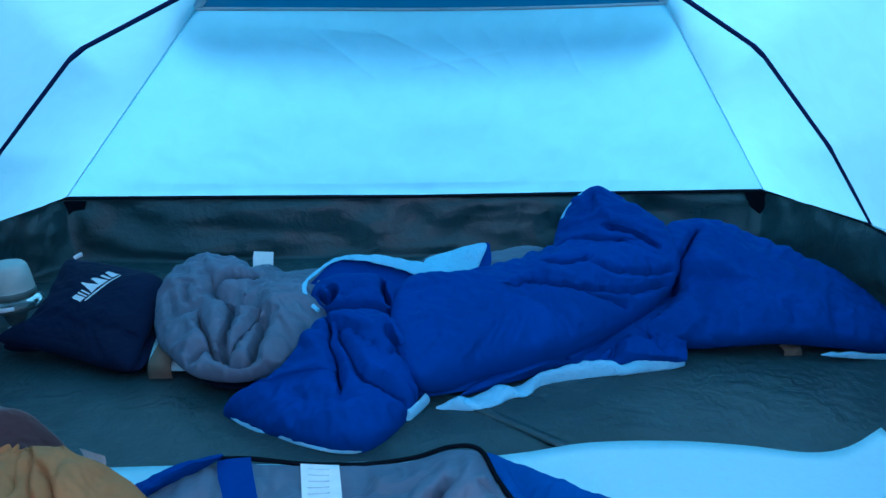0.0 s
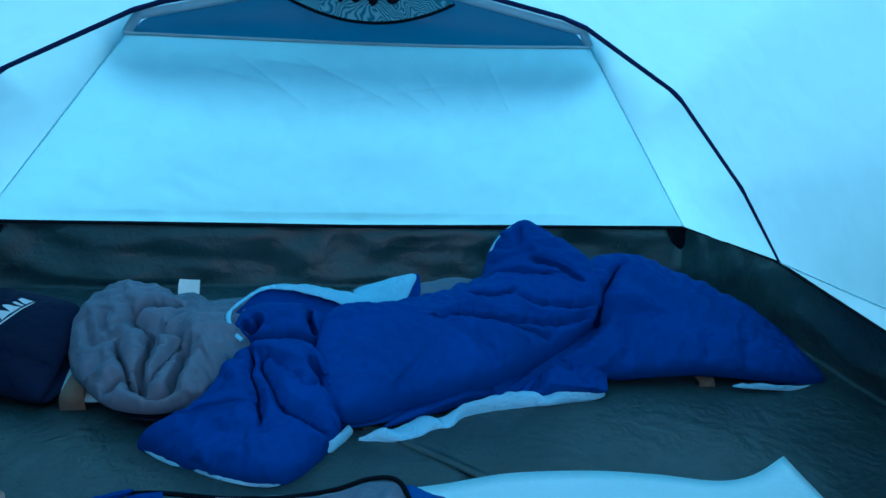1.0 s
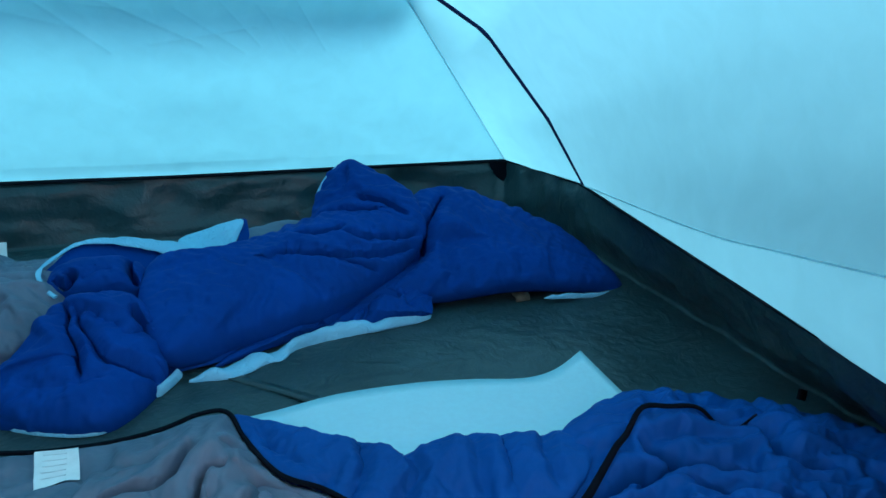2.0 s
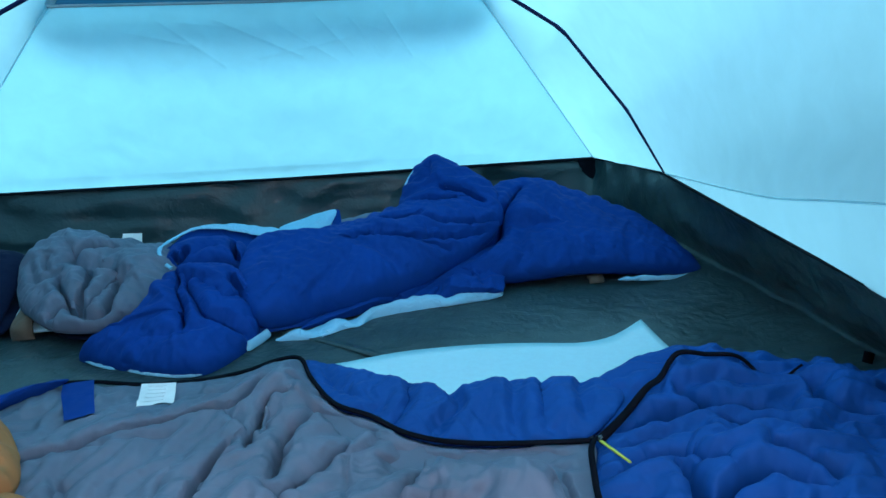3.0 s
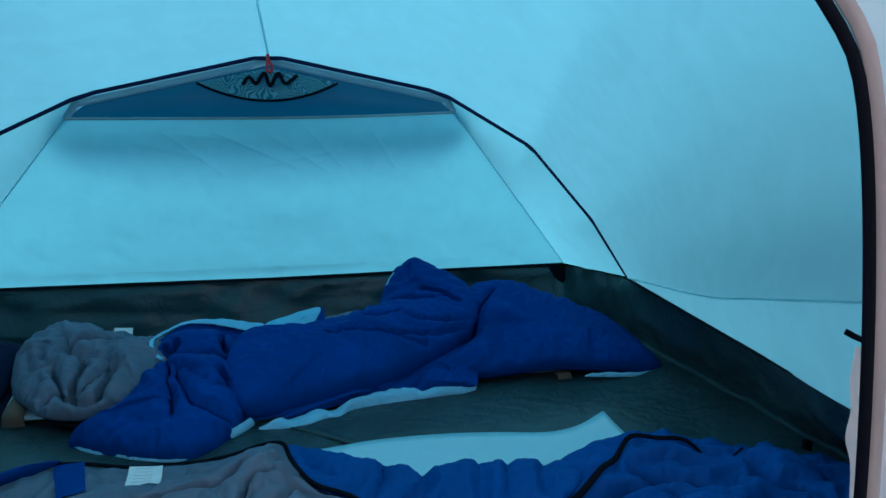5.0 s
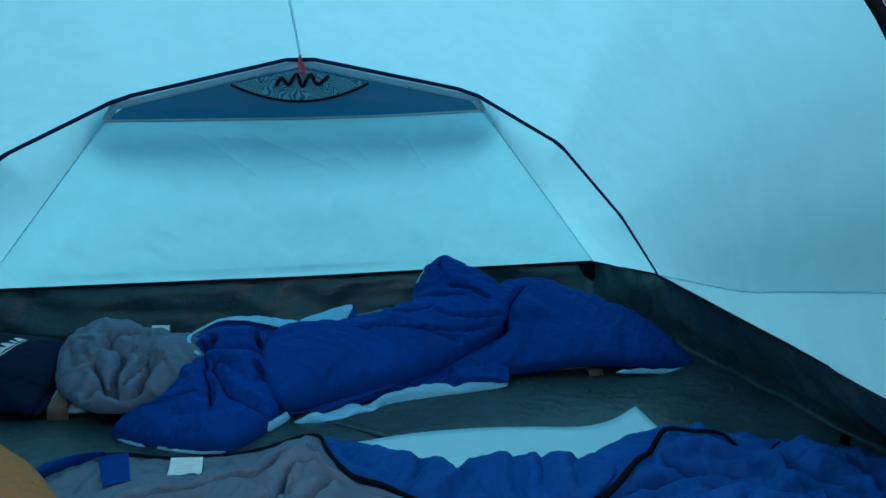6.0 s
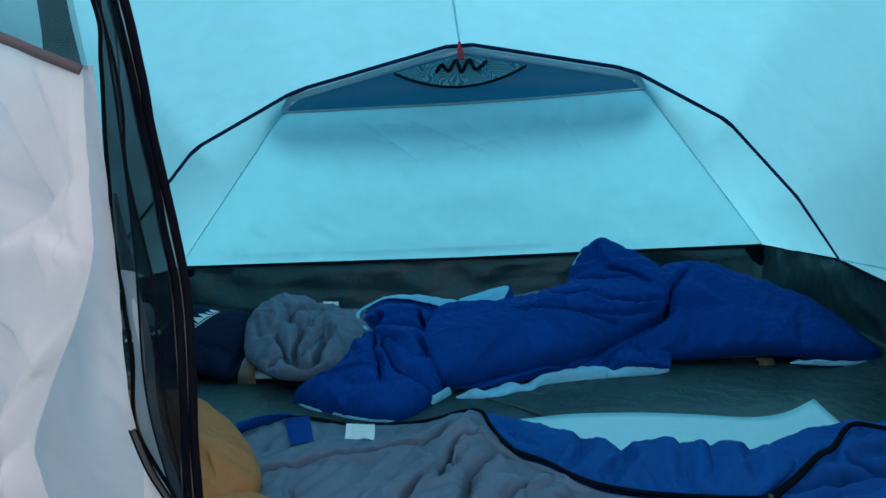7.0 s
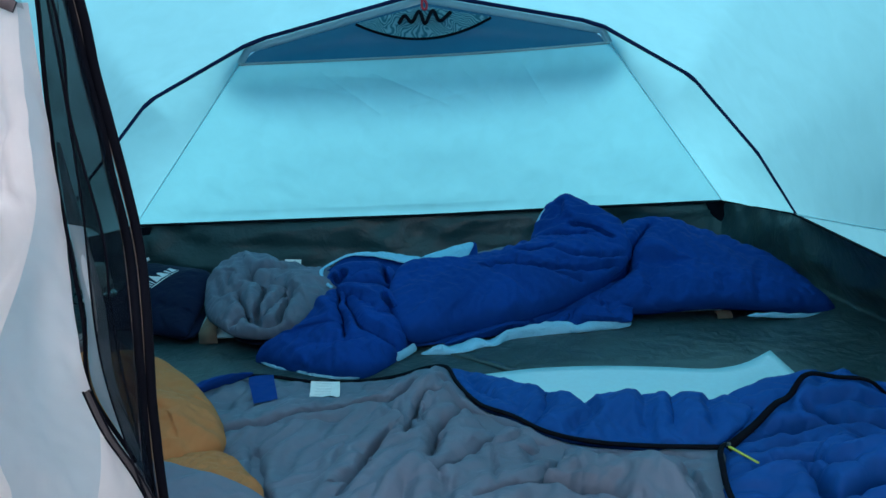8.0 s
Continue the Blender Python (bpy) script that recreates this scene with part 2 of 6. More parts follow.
def cushion(outline, height, under=0.01, seed=0, creases=(), humps=(), wrinkle=0.006, scale=9.0, along=(1, 0, 0), pucker=0.004,
            around=300, rings=80, puff=0.5, up=None, fine=0.0012, stretch=4.0, sink=0.0, facets=0.0, small=0.0, least=0.0, ridges=0.0, cell=0.0, crush=0.0, strokes=0, stroke=(0.07, 0.010, 0.004), pinches=(), spare=None):
    """A padded panel over a closed outline: domed, folded, puckered along its rim. creases: (line, depth, width); humps: (x, y, rise, radius)."""
    rim = spline(outline, around, True)
    centre = rim.mean(0)
    if up is None:
        n = np.zeros(3)
        for a, b in zip(rim, np.roll(rim, -1, 0)):
            n += np.cross(a - centre, b - centre)
        n /= np.linalg.norm(n)
        if n[2] < 0:
            n = -n
    else:
        n = np.array(up, float) / np.linalg.norm(up)
    rim = rim - n * sink
    centre = centre - n * sink
    height = height + sink
    arc = np.arange(around) / around * 2 * np.pi
    ring = np.stack([np.cos(arc), np.sin(arc), 0 * arc], 1)
    s = np.sin(np.linspace(0, 1, rings + 1)[1:] * np.pi / 2)
    base, level = [], []
    for t in s:
        base.append(centre * (1 - t) + rim * t)
        level.append(np.full(around, t))
    base, level = np.concatenate(base), np.concatenate(level)
    dome = np.clip(1 - level ** 2.6, 0, 1) ** puff
    soft = np.clip((1 - level) * 6, 0, 1)
    rise = height * dome
    rise += wrinkle * folds(base, along, scale, seed, stretch) * (0.25 + 0.75 * soft)
    rise += wrinkle * 0.5 * folds(base, np.cross(n, along) + np.array([0.3, 0.2, 0]), scale * 1.4, seed + 40, 2.5) * soft
    if facets:
        rise += facets * crumple(base, scale * 1.7, seed + 21) * soft
    if small:
        rise += small * folds(base, np.array([along[0] + 0.5, along[1] - 0.3, 0.0]), scale * 2.4, seed + 60, 5.0) * soft
    rise += fine * fbm(base * 60, seed + 3, 2) * soft
    if pucker:
        length = np.linalg.norm(np.diff(np.vstack([rim, rim[:1]]), axis=0), axis=1).sum()
        q = np.tile(ring, (rings, 1)) * length * 5.5
        rise += pucker * value_noise(q + seed, seed + 8) * np.clip((level - 0.45) / 0.4, 0, 1) * (0.35 + 0.65 * soft)
    for x, y, lift, radius in humps:
        rise += lift * np.exp(-((base[:, 0] - x) ** 2 + (base[:, 1] - y) ** 2) / radius ** 2) * soft
    if crush:
        rise += crush * crushed(base, along, cell, seed) * (0.15 + 0.85 * soft)
    if ridges:
        rise += ridges * ridged(base, along, scale * 1.1, seed + 71) * soft
    slide = np.zeros_like(base)
    # short sharp tucks, strewn at random roughly along the cloth's run
    dice = np.random.default_rng(seed + 500)
    for k in range(strokes):
        x, y, _ = base[dice.integers(0, int(len(base) * 0.85))]
        turn = math.atan2(along[1], along[0]) + dice.normal() * 0.55
        size = stroke[0] * dice.uniform(0.5, 1.4)
        bend = dice.normal() * 0.22
        line = np.array([(x + math.cos(turn + bend * s) * s * size / 2, y + math.sin(turn + bend * s) * s * size / 2, 0.0) for s in (-1, -0.5, 0, 0.5, 1)])
        near = np.where(((base[:, :2] - (x, y)) ** 2).sum(1) < (size / 2 + 8 * stroke[2]) ** 2)[0]
        if len(near) < 8:
            continue
        d, away = distance_to_line(base[near], line, np.array([0, 0, 1.0]), True)
        run = np.clip(1 - (((base[near, :2] - (x, y)) ** 2).sum(1) / (size / 2 + 2 * stroke[2]) ** 2), 0, 1) ** 0.5
        deep, wide = stroke[1] * dice.uniform(0.5, 1.2), stroke[2]
        side = np.array([-math.sin(turn), math.cos(turn), 0.0])
        rise[near] += run * soft[near] * overlap(np.where(away @ side > 0, d, -d), deep, wide)
        slide[near] -= np.outer(run * soft[near] * tuck(np.where(away @ side > 0, d, -d), deep, wide), side)
    for line, depth, width in creases:
        plan = np.array([(q[0], q[1], 0.0) for q in line])
        d, away = distance_to_line(base, plan, np.array([0, 0, 1.0]), True)
        run = plan[-1] - plan[0]
        across = np.array([-run[1], run[0], 0.0]) / np.linalg.norm(run)
        if across[1] + 0.6 * across[0] < 0:
            across = -across
        s = np.where(away @ across > 0, d, -d) + 0.25 * width * value_noise(base * 40, seed + 12)
        ends = np.minimum(np.linalg.norm(base[:, :2] - plan[0, :2], axis=1), np.linalg.norm(base[:, :2] - plan[-1, :2], axis=1))
        ends = np.where(d < 6 * width, np.clip(0.25 + ends / 0.035, 0, 1), 0.25)
        if depth > 0:
            rise += ends * (0.3 + 0.7 * soft) * overlap(s, 1.15 * depth, width)
            slide -= np.outer(ends * soft * tuck(s, depth, width), across)
        else:
            rise -= 1.4 * depth * np.exp(-(d / (1.3 * width)) ** 1.2) * (0.35 + 0.65 * soft)
    hold = np.zeros(len(base))
    for k, fold in enumerate(pinches):
        more, slip = pinched(base, fold, n, seed + 200 + 7 * k)
        hold = np.maximum(hold, np.clip((-more - 0.010) / 0.012, 0, 1))
        rise += more * (0.25 + 0.75 * soft)
        slide += slip * soft[:, None]
    top = base + rise[:, None] * n + slide
    if spare:
        top += buckled(base, base + rise[:, None] * n, level, hold, along, n, *spare, seed + 300)
    top[-around:] = base[-around:]
    if least:
        top[:, 2] = least + 0.006 * np.logaddexp(0, (top[:, 2] - least) / 0.006)
    low = base[: around * (rings - 1) : 1] - (under * dome[: around * (rings - 1)])[:, None] * n
    keep = list(range(0, rings - 1, 4))
    low = np.concatenate([low[k * around:(k + 1) * around] for k in keep])
    c_top = centre + n * rise[:around].mean()
    c_low = centre - n * under
    verts = np.vstack([top, [c_top], low, [c_low]])
    faces = grid_faces(rings, around, True)
    ct = rings * around
    faces += [(ct, j, (j + 1) % around) for j in range(around)]
    off = ct + 1
    for i in range(len(keep) - 1):
        for j in range(around):
            k = (j + 1) % around
            faces.append((off + i * around + j, off + (i + 1) * around + j, off + (i + 1) * around + k, off + i * around + k))
    last = off + (len(keep) - 1) * around
    outer = (rings - 1) * around
    faces += [(last + j, outer + j, outer + (j + 1) % around, last + (j + 1) % around) for j in range(around)]
    cl = off + len(keep) * around
    faces += [(cl, off + (j + 1) % around, off + j) for j in range(around)]
    return verts, faces


def tube(points, radius, sides=8, count=60, closed=False, sharp=False):
    pts = np.array(points, float) if sharp else spline(points, count, closed)
    n = len(pts)
    tang = np.gradient(pts, axis=0)
    tang /= np.linalg.norm(tang, axis=1)[:, None] + 1e-12
    verts = []
    ref = np.array([0.13, 0.31, 0.94])
    rad = np.broadcast_to(np.asarray(radius, float), (n,))
    for k in range(n):
        a = np.cross(tang[k], ref)
        a /= np.linalg.norm(a)
        b = np.cross(a, tang[k])
        for j in range(sides):
            w = 2 * math.pi * j / sides
            verts.append(pts[k] + rad[k] * (a * math.cos(w) + b * math.sin(w)))
    faces = grid_faces(n, sides, True)
    faces.append(tuple(range(sides)))
    faces.append(tuple((n - 1) * sides + j for j in range(sides)))
    return verts, faces


def ribbon(points, width, up, thick=0.002, count=60, sharp=False):
    """A flat tape along a line; up is the way its face looks."""
    pts = np.array(points, float) if sharp else spline(points, count)
    n = len(pts)
    tang = np.gradient(pts, axis=0)
    tang /= np.linalg.norm(tang, axis=1)[:, None] + 1e-12
    up = np.broadcast_to(np.array(up, float), (n, 3))
    side = np.cross(tang, up)
    side /= np.linalg.norm(side, axis=1)[:, None]
    nor = np.cross(side, tang)
    w = np.broadcast_to(np.asarray(width, float), (n,))[:, None]
    verts = []
    ring = [pts - side * w / 2, pts + side * w / 2, pts + side * w / 2 + nor * thick, pts - side * w / 2 + nor * thick]
    verts = np.stack(ring, 1).reshape(-1, 3)
    faces = grid_faces(n, 4, True) + [(0, 1, 2, 3), tuple((n - 1) * 4 + j for j in (3, 2, 1, 0))]
    return verts, faces


def ruled(a, b, nu=60, nv=30, shape=None, thick=0.0):
    """A sheet from line a to line b; shape(u, v, p) moves its points."""
    a, b = spline(a, nu), spline(b, nu)
    v = np.linspace(0, 1, nv)
    p = (a[:, None, :] * (1 - v)[None, :, None] + b[:, None, :] * v[None, :, None]).reshape(-1, 3)
    u2, v2 = np.repeat(np.linspace(0, 1, nu), nv), np.tile(v, nu)
    if shape:
        p = shape(u2, v2, p)
    return p, grid_faces(nu, nv)


def lathe(profile, centre, sides=28):
    verts, faces = [], []
    for r, z in profile:
        for j in range(sides):
            w = 2 * math.pi * j / sides
            verts.append((centre[0] + r * math.cos(w), centre[1] + r * math.sin(w), centre[2] + z))
    faces = grid_faces(len(profile), sides, True)
    faces.append(tuple(range(sides)))
    faces.append(tuple((len(profile) - 1) * sides + j for j in range(sides)))
    return verts, faces


def thicken(ob, depth):
    m = ob.modifiers.new("thickness", "SOLIDIFY")
    m.thickness, m.offset = depth, 0.0
    return ob


# ---- materials ----
class Nodes:
    def __init__(self, name):
        self.mat = bpy.data.materials.new(name)
        self.mat.use_nodes = True
        self.t = self.mat.node_tree
        self.n = self.t.nodes
        self.bsdf = self.n["Principled BSDF"]
        self.out = self.n["Material Output"]
        self.co = self.n.new("ShaderNodeTexCoord").outputs["Object"]

    def link(self, a, b):
        self.t.links.new(a, b)

    def tex(self, kind, scale, detail=3.0, **more):
        n = self.n.new(kind)
        self.link(self.co, n.inputs["Vector"])
        n.inputs["Scale"].default_value = scale
        if "Detail" in n.inputs:
            n.inputs["Detail"].default_value = detail
        for k, v in more.items():
            n.inputs[k].default_value = v
        return n

    def ramp(self, src, stops):
        n = self.n.new("ShaderNodeValToRGB")
        self.link(src, n.inputs[0])
        el = n.color_ramp.elements
        while len(el) < len(stops):
            el.new(0.5)
        for e, (pos, col) in zip(el, stops):
            e.position, e.color = pos, (*col, 1)
        return n.outputs[0]

    def bump(self, src, strength, dist, after=None):
        n = self.n.new("ShaderNodeBump")
        n.inputs["Strength"].default_value, n.inputs["Distance"].default_value = strength, dist
        self.link(src, n.inputs["Height"])
        if after:
            self.link(after, n.inputs["Normal"])
        return n.outputs[0]


def mixed(c, k):
    return tuple(min(1, x * k) for x in c)


def cloth(name, colour, rough=0.75, sheen=0.2, vary=0.18, weave=900, crinkle=0.25, crinkle_scale=35, gloss=0.18):
    """Woven cloth: faded and darker patches, thread relief, small creases."""
    m = Nodes(name)
    big = m.tex("ShaderNodeTexNoise", 6.0, 4)
    col = m.ramp(big.outputs[0], [(0.3, mixed(colour, 1 - vary)), (0.7, mixed(colour, 1 + vary))])
    m.link(col, m.bsdf.inputs["Base Color"])
    m.bsdf.inputs["Roughness"].default_value = rough
    m.bsdf.inputs["Sheen Weight"].default_value = sheen
    m.bsdf.inputs["Specular IOR Level"].default_value = gloss
    small = m.tex("ShaderNodeTexNoise", crinkle_scale, 3, Distortion=0.9)
    small.noise_type = "RIDGED_MULTIFRACTAL"
    small.normalize = True
    flip = m.ramp(small.outputs[0], [(0.0, (1, 1, 1)), (0.75, (0, 0, 0))])
    nor = m.bump(flip, crinkle, 0.005)
    thread = m.tex("ShaderNodeTexVoronoi", weave)
    nor = m.bump(thread.outputs["Distance"], 0.08, 0.0006, nor)
    m.link(nor, m.bsdf.inputs["Normal"])
    return m.mat


def thin_cloth(name, face, through_colour, share=0.6, crease=0.35, crease_scale=9.0):
    """Thin coated nylon that lets light through."""
    m = Nodes(name)
    big = m.tex("ShaderNodeTexNoise", 3.0, 3)
    small = m.tex("ShaderNodeTexNoise", 14.0, 5, Distortion=0.6)
    turn = m.n.new("ShaderNodeMapping")
    turn.inputs["Rotation"].default_value = (0.5, 0.6, 0.5)
    turn.inputs["Scale"].default_value = (1.0, 1.0, 0.07)
    m.link(m.co, turn.inputs["Vector"])
    line = m.n.new("ShaderNodeTexNoise")
    line.inputs["Scale"].default_value, line.inputs["Detail"].default_value = crease_scale, 0.0
    m.link(turn.outputs[0], line.inputs["Vector"])
    edge = m.ramp(line.outputs[0], [(0.485, (0, 0, 0)), (0.5, (1, 1, 1)), (0.515, (0, 0, 0))])
    mask = m.ramp(big.outputs[0], [(0.5, (0, 0, 0)), (0.62, (min(1.0, crease * 1.4),) * 3)])
    mul = m.n.new("ShaderNodeMath")
    mul.operation = "MULTIPLY"
    m.link(edge, mul.inputs[0])
    m.link(mask, mul.inputs[1])
    nor = m.bump(small.outputs[0], 0.12, 0.01)
    nor = m.bump(mul.outputs[0], crease, 0.002, nor)
    dif, tra, mix = m.n.new("ShaderNodeBsdfDiffuse"), m.n.new("ShaderNodeBsdfTranslucent"), m.n.new("ShaderNodeMixShader")
    m.link(m.ramp(small.outputs[0], [(0.3, mixed(face, 0.95)), (0.7, mixed(face, 1.05))]), dif.inputs[0])
    pale = m.n.new("ShaderNodeMixRGB")
    m.link(m.ramp(small.outputs[0], [(0.3, mixed(through_colour, 0.97)), (0.7, mixed(through_colour, 1.03))]), pale.inputs[1])
    pale.inputs[2].default_value = (*[min(1, c * 1.08 + 0.02) for c in through_colour], 1)
    m.link(mul.outputs[0], pale.inputs[0])
    m.link(pale.outputs[0], tra.inputs[0])
    m.link(nor, dif.inputs["Normal"])
    m.link(nor, tra.inputs["Normal"])
    mix.inputs[0].default_value = share
    m.link(dif.outputs[0], mix.inputs[1])
    m.link(tra.outputs[0], mix.inputs[2])
    gl, mix2 = m.n.new("ShaderNodeBsdfGlossy"), m.n.new("ShaderNodeMixShader")
    gl.inputs["Roughness"].default_value = 0.45
    m.link(nor, gl.inputs["Normal"])
    mix2.inputs[0].default_value = 0.03
    m.link(mix.outputs[0], mix2.inputs[1])
    m.link(gl.outputs[0], mix2.inputs[2])
    m.link(mix2.outputs[0], m.out.inputs[0])
    return m.mat


def net(name, colour, cover):
    """Insect net: fine dark threads with open holes."""
    m = Nodes(name)
    cells = m.tex("ShaderNodeTexVoronoi", 700)
    big = m.tex("ShaderNodeTexNoise", 20, 2)
    fac = m.ramp(big.outputs[0], [(0.3, (cover - 0.05,) * 3), (0.7, (cover + 0.05,) * 3)])
    dif, tra, mix = m.n.new("ShaderNodeBsdfDiffuse"), m.n.new("ShaderNodeBsdfTransparent"), m.n.new("ShaderNodeMixShader")
    dif.inputs[0].default_value = (*colour, 1)
    m.link(m.bump(cells.outputs["Distance"], 0.2, 0.001), dif.inputs["Normal"])
    m.link(fac, mix.inputs[0])
    m.link(tra.outputs[0], mix.inputs[1])
    m.link(dif.outputs[0], mix.inputs[2])
    m.link(mix.outputs[0], m.out.inputs[0])
    return m.mat


def plain(name, colour, rough=0.6, metal=0.0, vary=0.1, bump=0.1, scale=60, transmission=0.0):
    m = Nodes(name)
    tex = m.tex("ShaderNodeTexNoise", scale, 4)
    m.link(m.ramp(tex.outputs[0], [(0.3, mixed(colour, 1 - vary)), (0.7, mixed(colour, 1 + vary))]), m.bsdf.inputs["Base Color"])
    m.bsdf.inputs["Roughness"].default_value, m.bsdf.inputs["Metallic"].default_value = rough, metal
    m.bsdf.inputs["Transmission Weight"].default_value = transmission
    m.link(m.bump(tex.outputs[0], bump, 0.002), m.bsdf.inputs["Normal"])
    return m.mat


def sheet_floor(name, colour):
    """Coated groundsheet: dull sheen, scuffs, a net of small creases."""
    m = Nodes(name)
    big = m.tex("ShaderNodeTexNoise", 4.0, 5)
    m.link(m.ramp(big.outputs[0], [(0.3, mixed(colour, 0.75)), (0.7, mixed(colour, 1.3))]), m.bsdf.inputs["Base Color"])
    scuff = m.tex("ShaderNodeTexNoise", 25, 5)
    m.link(m.ramp(scuff.outputs[0], [(0.3, (0.30,) * 3), (0.7, (0.50,) * 3)]), m.bsdf.inputs["Roughness"])
    m.bsdf.inputs["Specular IOR Level"].default_value = 0.4
    a = m.tex("ShaderNodeTexVoronoi", 9)
    warp = m.tex("ShaderNodeTexNoise", 7.0, 4)
    mixv = m.n.new("ShaderNodeMixRGB")
    mixv.inputs[0].default_value = 0.35
    m.link(m.co, mixv.inputs[1])
    m.link(warp.outputs["Color"], mixv.inputs[2])
    m.link(mixv.outputs[0], a.inputs["Vector"])
    nor = m.bump(a.outputs["Distance"], 0.28, 0.012)
    fine = m.tex("ShaderNodeTexNoise", 60, 2, Distortion=0.6)
    nor = m.bump(fine.outputs[0], 0.05, 0.002, nor)
    m.link(nor, m.bsdf.inputs["Normal"])
    return m.mat


# one nylon; each panel's light level is put into its copy's transmitted colour
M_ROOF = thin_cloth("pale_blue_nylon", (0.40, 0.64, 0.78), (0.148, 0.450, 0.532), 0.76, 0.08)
M_BACK = thin_cloth("pale_blue_nylon_lit_back", (0.40, 0.64, 0.80), (0.162, 0.595, 0.690), 0.8, 0.06)
# doubled vent cloth; the hood's shade is put into its darker blue
M_VENT = thin_cloth("blue_nylon_shaded", (0.020, 0.14, 0.24), (0.014, 0.145, 0.26), 0.6)
M_HOOD = thin_cloth("blue_hood_nylon", (0.15, 0.40, 0.58), (0.14, 0.45, 0.62), 0.7)
M_WHITE = thin_cloth("white_nylon", (0.88, 0.86, 0.86), (0.95, 0.92, 0.93), 0.6, 0.7, 6.0)
# same white nylon as the door, blue light from inside put in its colour
M_WHITE_BLUELIT = thin_cloth("white_nylon_bluelit", (0.76, 0.78, 0.81), (0.62, 0.70, 0.76), 0.5, 0.4, 7.0)
# nylon of the unseen porch that is added to dim the front light
M_FLY = thin_cloth("pale_porch_screen", (0.80, 0.78, 0.78), (0.93, 0.90, 0.90), 0.74, 0.2, 6.0)
# copy of the roof nylon, its colour brightened to the light on the gussets
M_GUSSET = thin_cloth("pale_blue_nylon_lit_gusset", (0.42, 0.64, 0.77), (0.160, 0.515, 0.600), 0.78, 0.06)
M_FLOOR = sheet_floor("dark_green_groundsheet", (0.021, 0.046, 0.054))
M_NET = net("black_net", (0.004, 0.007, 0.012), 0.80)
M_NET_THIN = net("fine_black_net", (0.007, 0.015, 0.028), 0.36)
M_BLACK = cloth("black_webbing", (0.004, 0.005, 0.009), 0.8, 0.0, 0.2, 1200, 0.1, 35, 0.04)
M_SLEEVE = cloth("dark_navy_sleeve", (0.009, 0.016, 0.060), 0.8, 0.0, 0.2, 1200, 0.1, 35, 0.05)
M_SEAM = cloth("grey_seam_tape", (0.20, 0.30, 0.34), 0.7, 0.1)
M_BAND = thin_cloth("grey_blue_band", (0.40, 0.58, 0.66), (0.30, 0.52, 0.60), 0.6)
M_BLUE = cloth("royal_blue_polyester", (0.0038, 0.039, 0.215), 0.8, 0.0, 0.12, 1000, 0.5, 22, 0.10)
M_BLUE2 = cloth("bright_blue_polyester", (0.0056, 0.061, 0.256), 0.7, 0.0, 0.12, 1000, 0.5, 20, 0.14)
M_LINING = cloth("pale_blue_lining", (0.22, 0.50, 0.68), 0.85, 0.0, 0.10, 1000, 0.7, 60, 0.1)
M_GREY = cloth("grey_lining", (0.108, 0.146, 0.205), 0.65, 0.0, 0.12, 1000, 0.6, 24, 0.16)
M_NAVY = cloth("navy_cotton", (0.0022, 0.0075, 0.030), 0.9, 0.0, 0.15, 700, 0.2)
M_ORANGE = cloth("mustard_nylon", (0.37, 0.155, 0.055), 0.75, 0.0, 0.05, 1000, 0.05, 14)
M_BROWN = cloth("dark_maroon_fleece", (0.06, 0.028, 0.03), 0.95, 0.3, 0.2, 300, 0.4)
M_FOAM = plain("pale_blue_foam", (0.40, 0.66, 0.74), 0.55, 0, 0.03, 0.05, 90)
M_TAG = plain("white_label", (0.78, 0.78, 0.78), 0.7, 0, 0.04, 0.05)
M_INK = plain("grey_ink", (0.22, 0.24, 0.28), 0.7)
M_FAINT = plain("faint_ink", (0.70, 0.70, 0.71), 0.7)
M_PRINT = plain("white_print", (0.62, 0.66, 0.70), 0.7, 0, 0.12, 0.1, 200)
M_STRAP = cloth("tan_strap", (0.12, 0.092, 0.068), 0.85, 0.1, 0.2, 300, 0.3)
M_RED = plain("red_cord", (0.50, 0.012, 0.03), 0.55)
M_YELLOW = plain("yellow_cord", (0.60, 0.62, 0.05), 0.55)
M_FROST = plain("frosted_white_plastic", (0.36, 0.43, 0.42), 0.45, 0, 0.04)
M_CLEAR = plain("clear_plastic", (0.16, 0.24, 0.26), 0.15, 0, 0.05, 0.05, 60, 0.75)
M_COLLAR = plain("grey_green_plastic", (0.08, 0.12, 0.12), 0.45)
M_GRASS = plain("grass_earth", (0.070, 0.078, 0.045), 0.95, 0, 0.4, 0.6, 30)

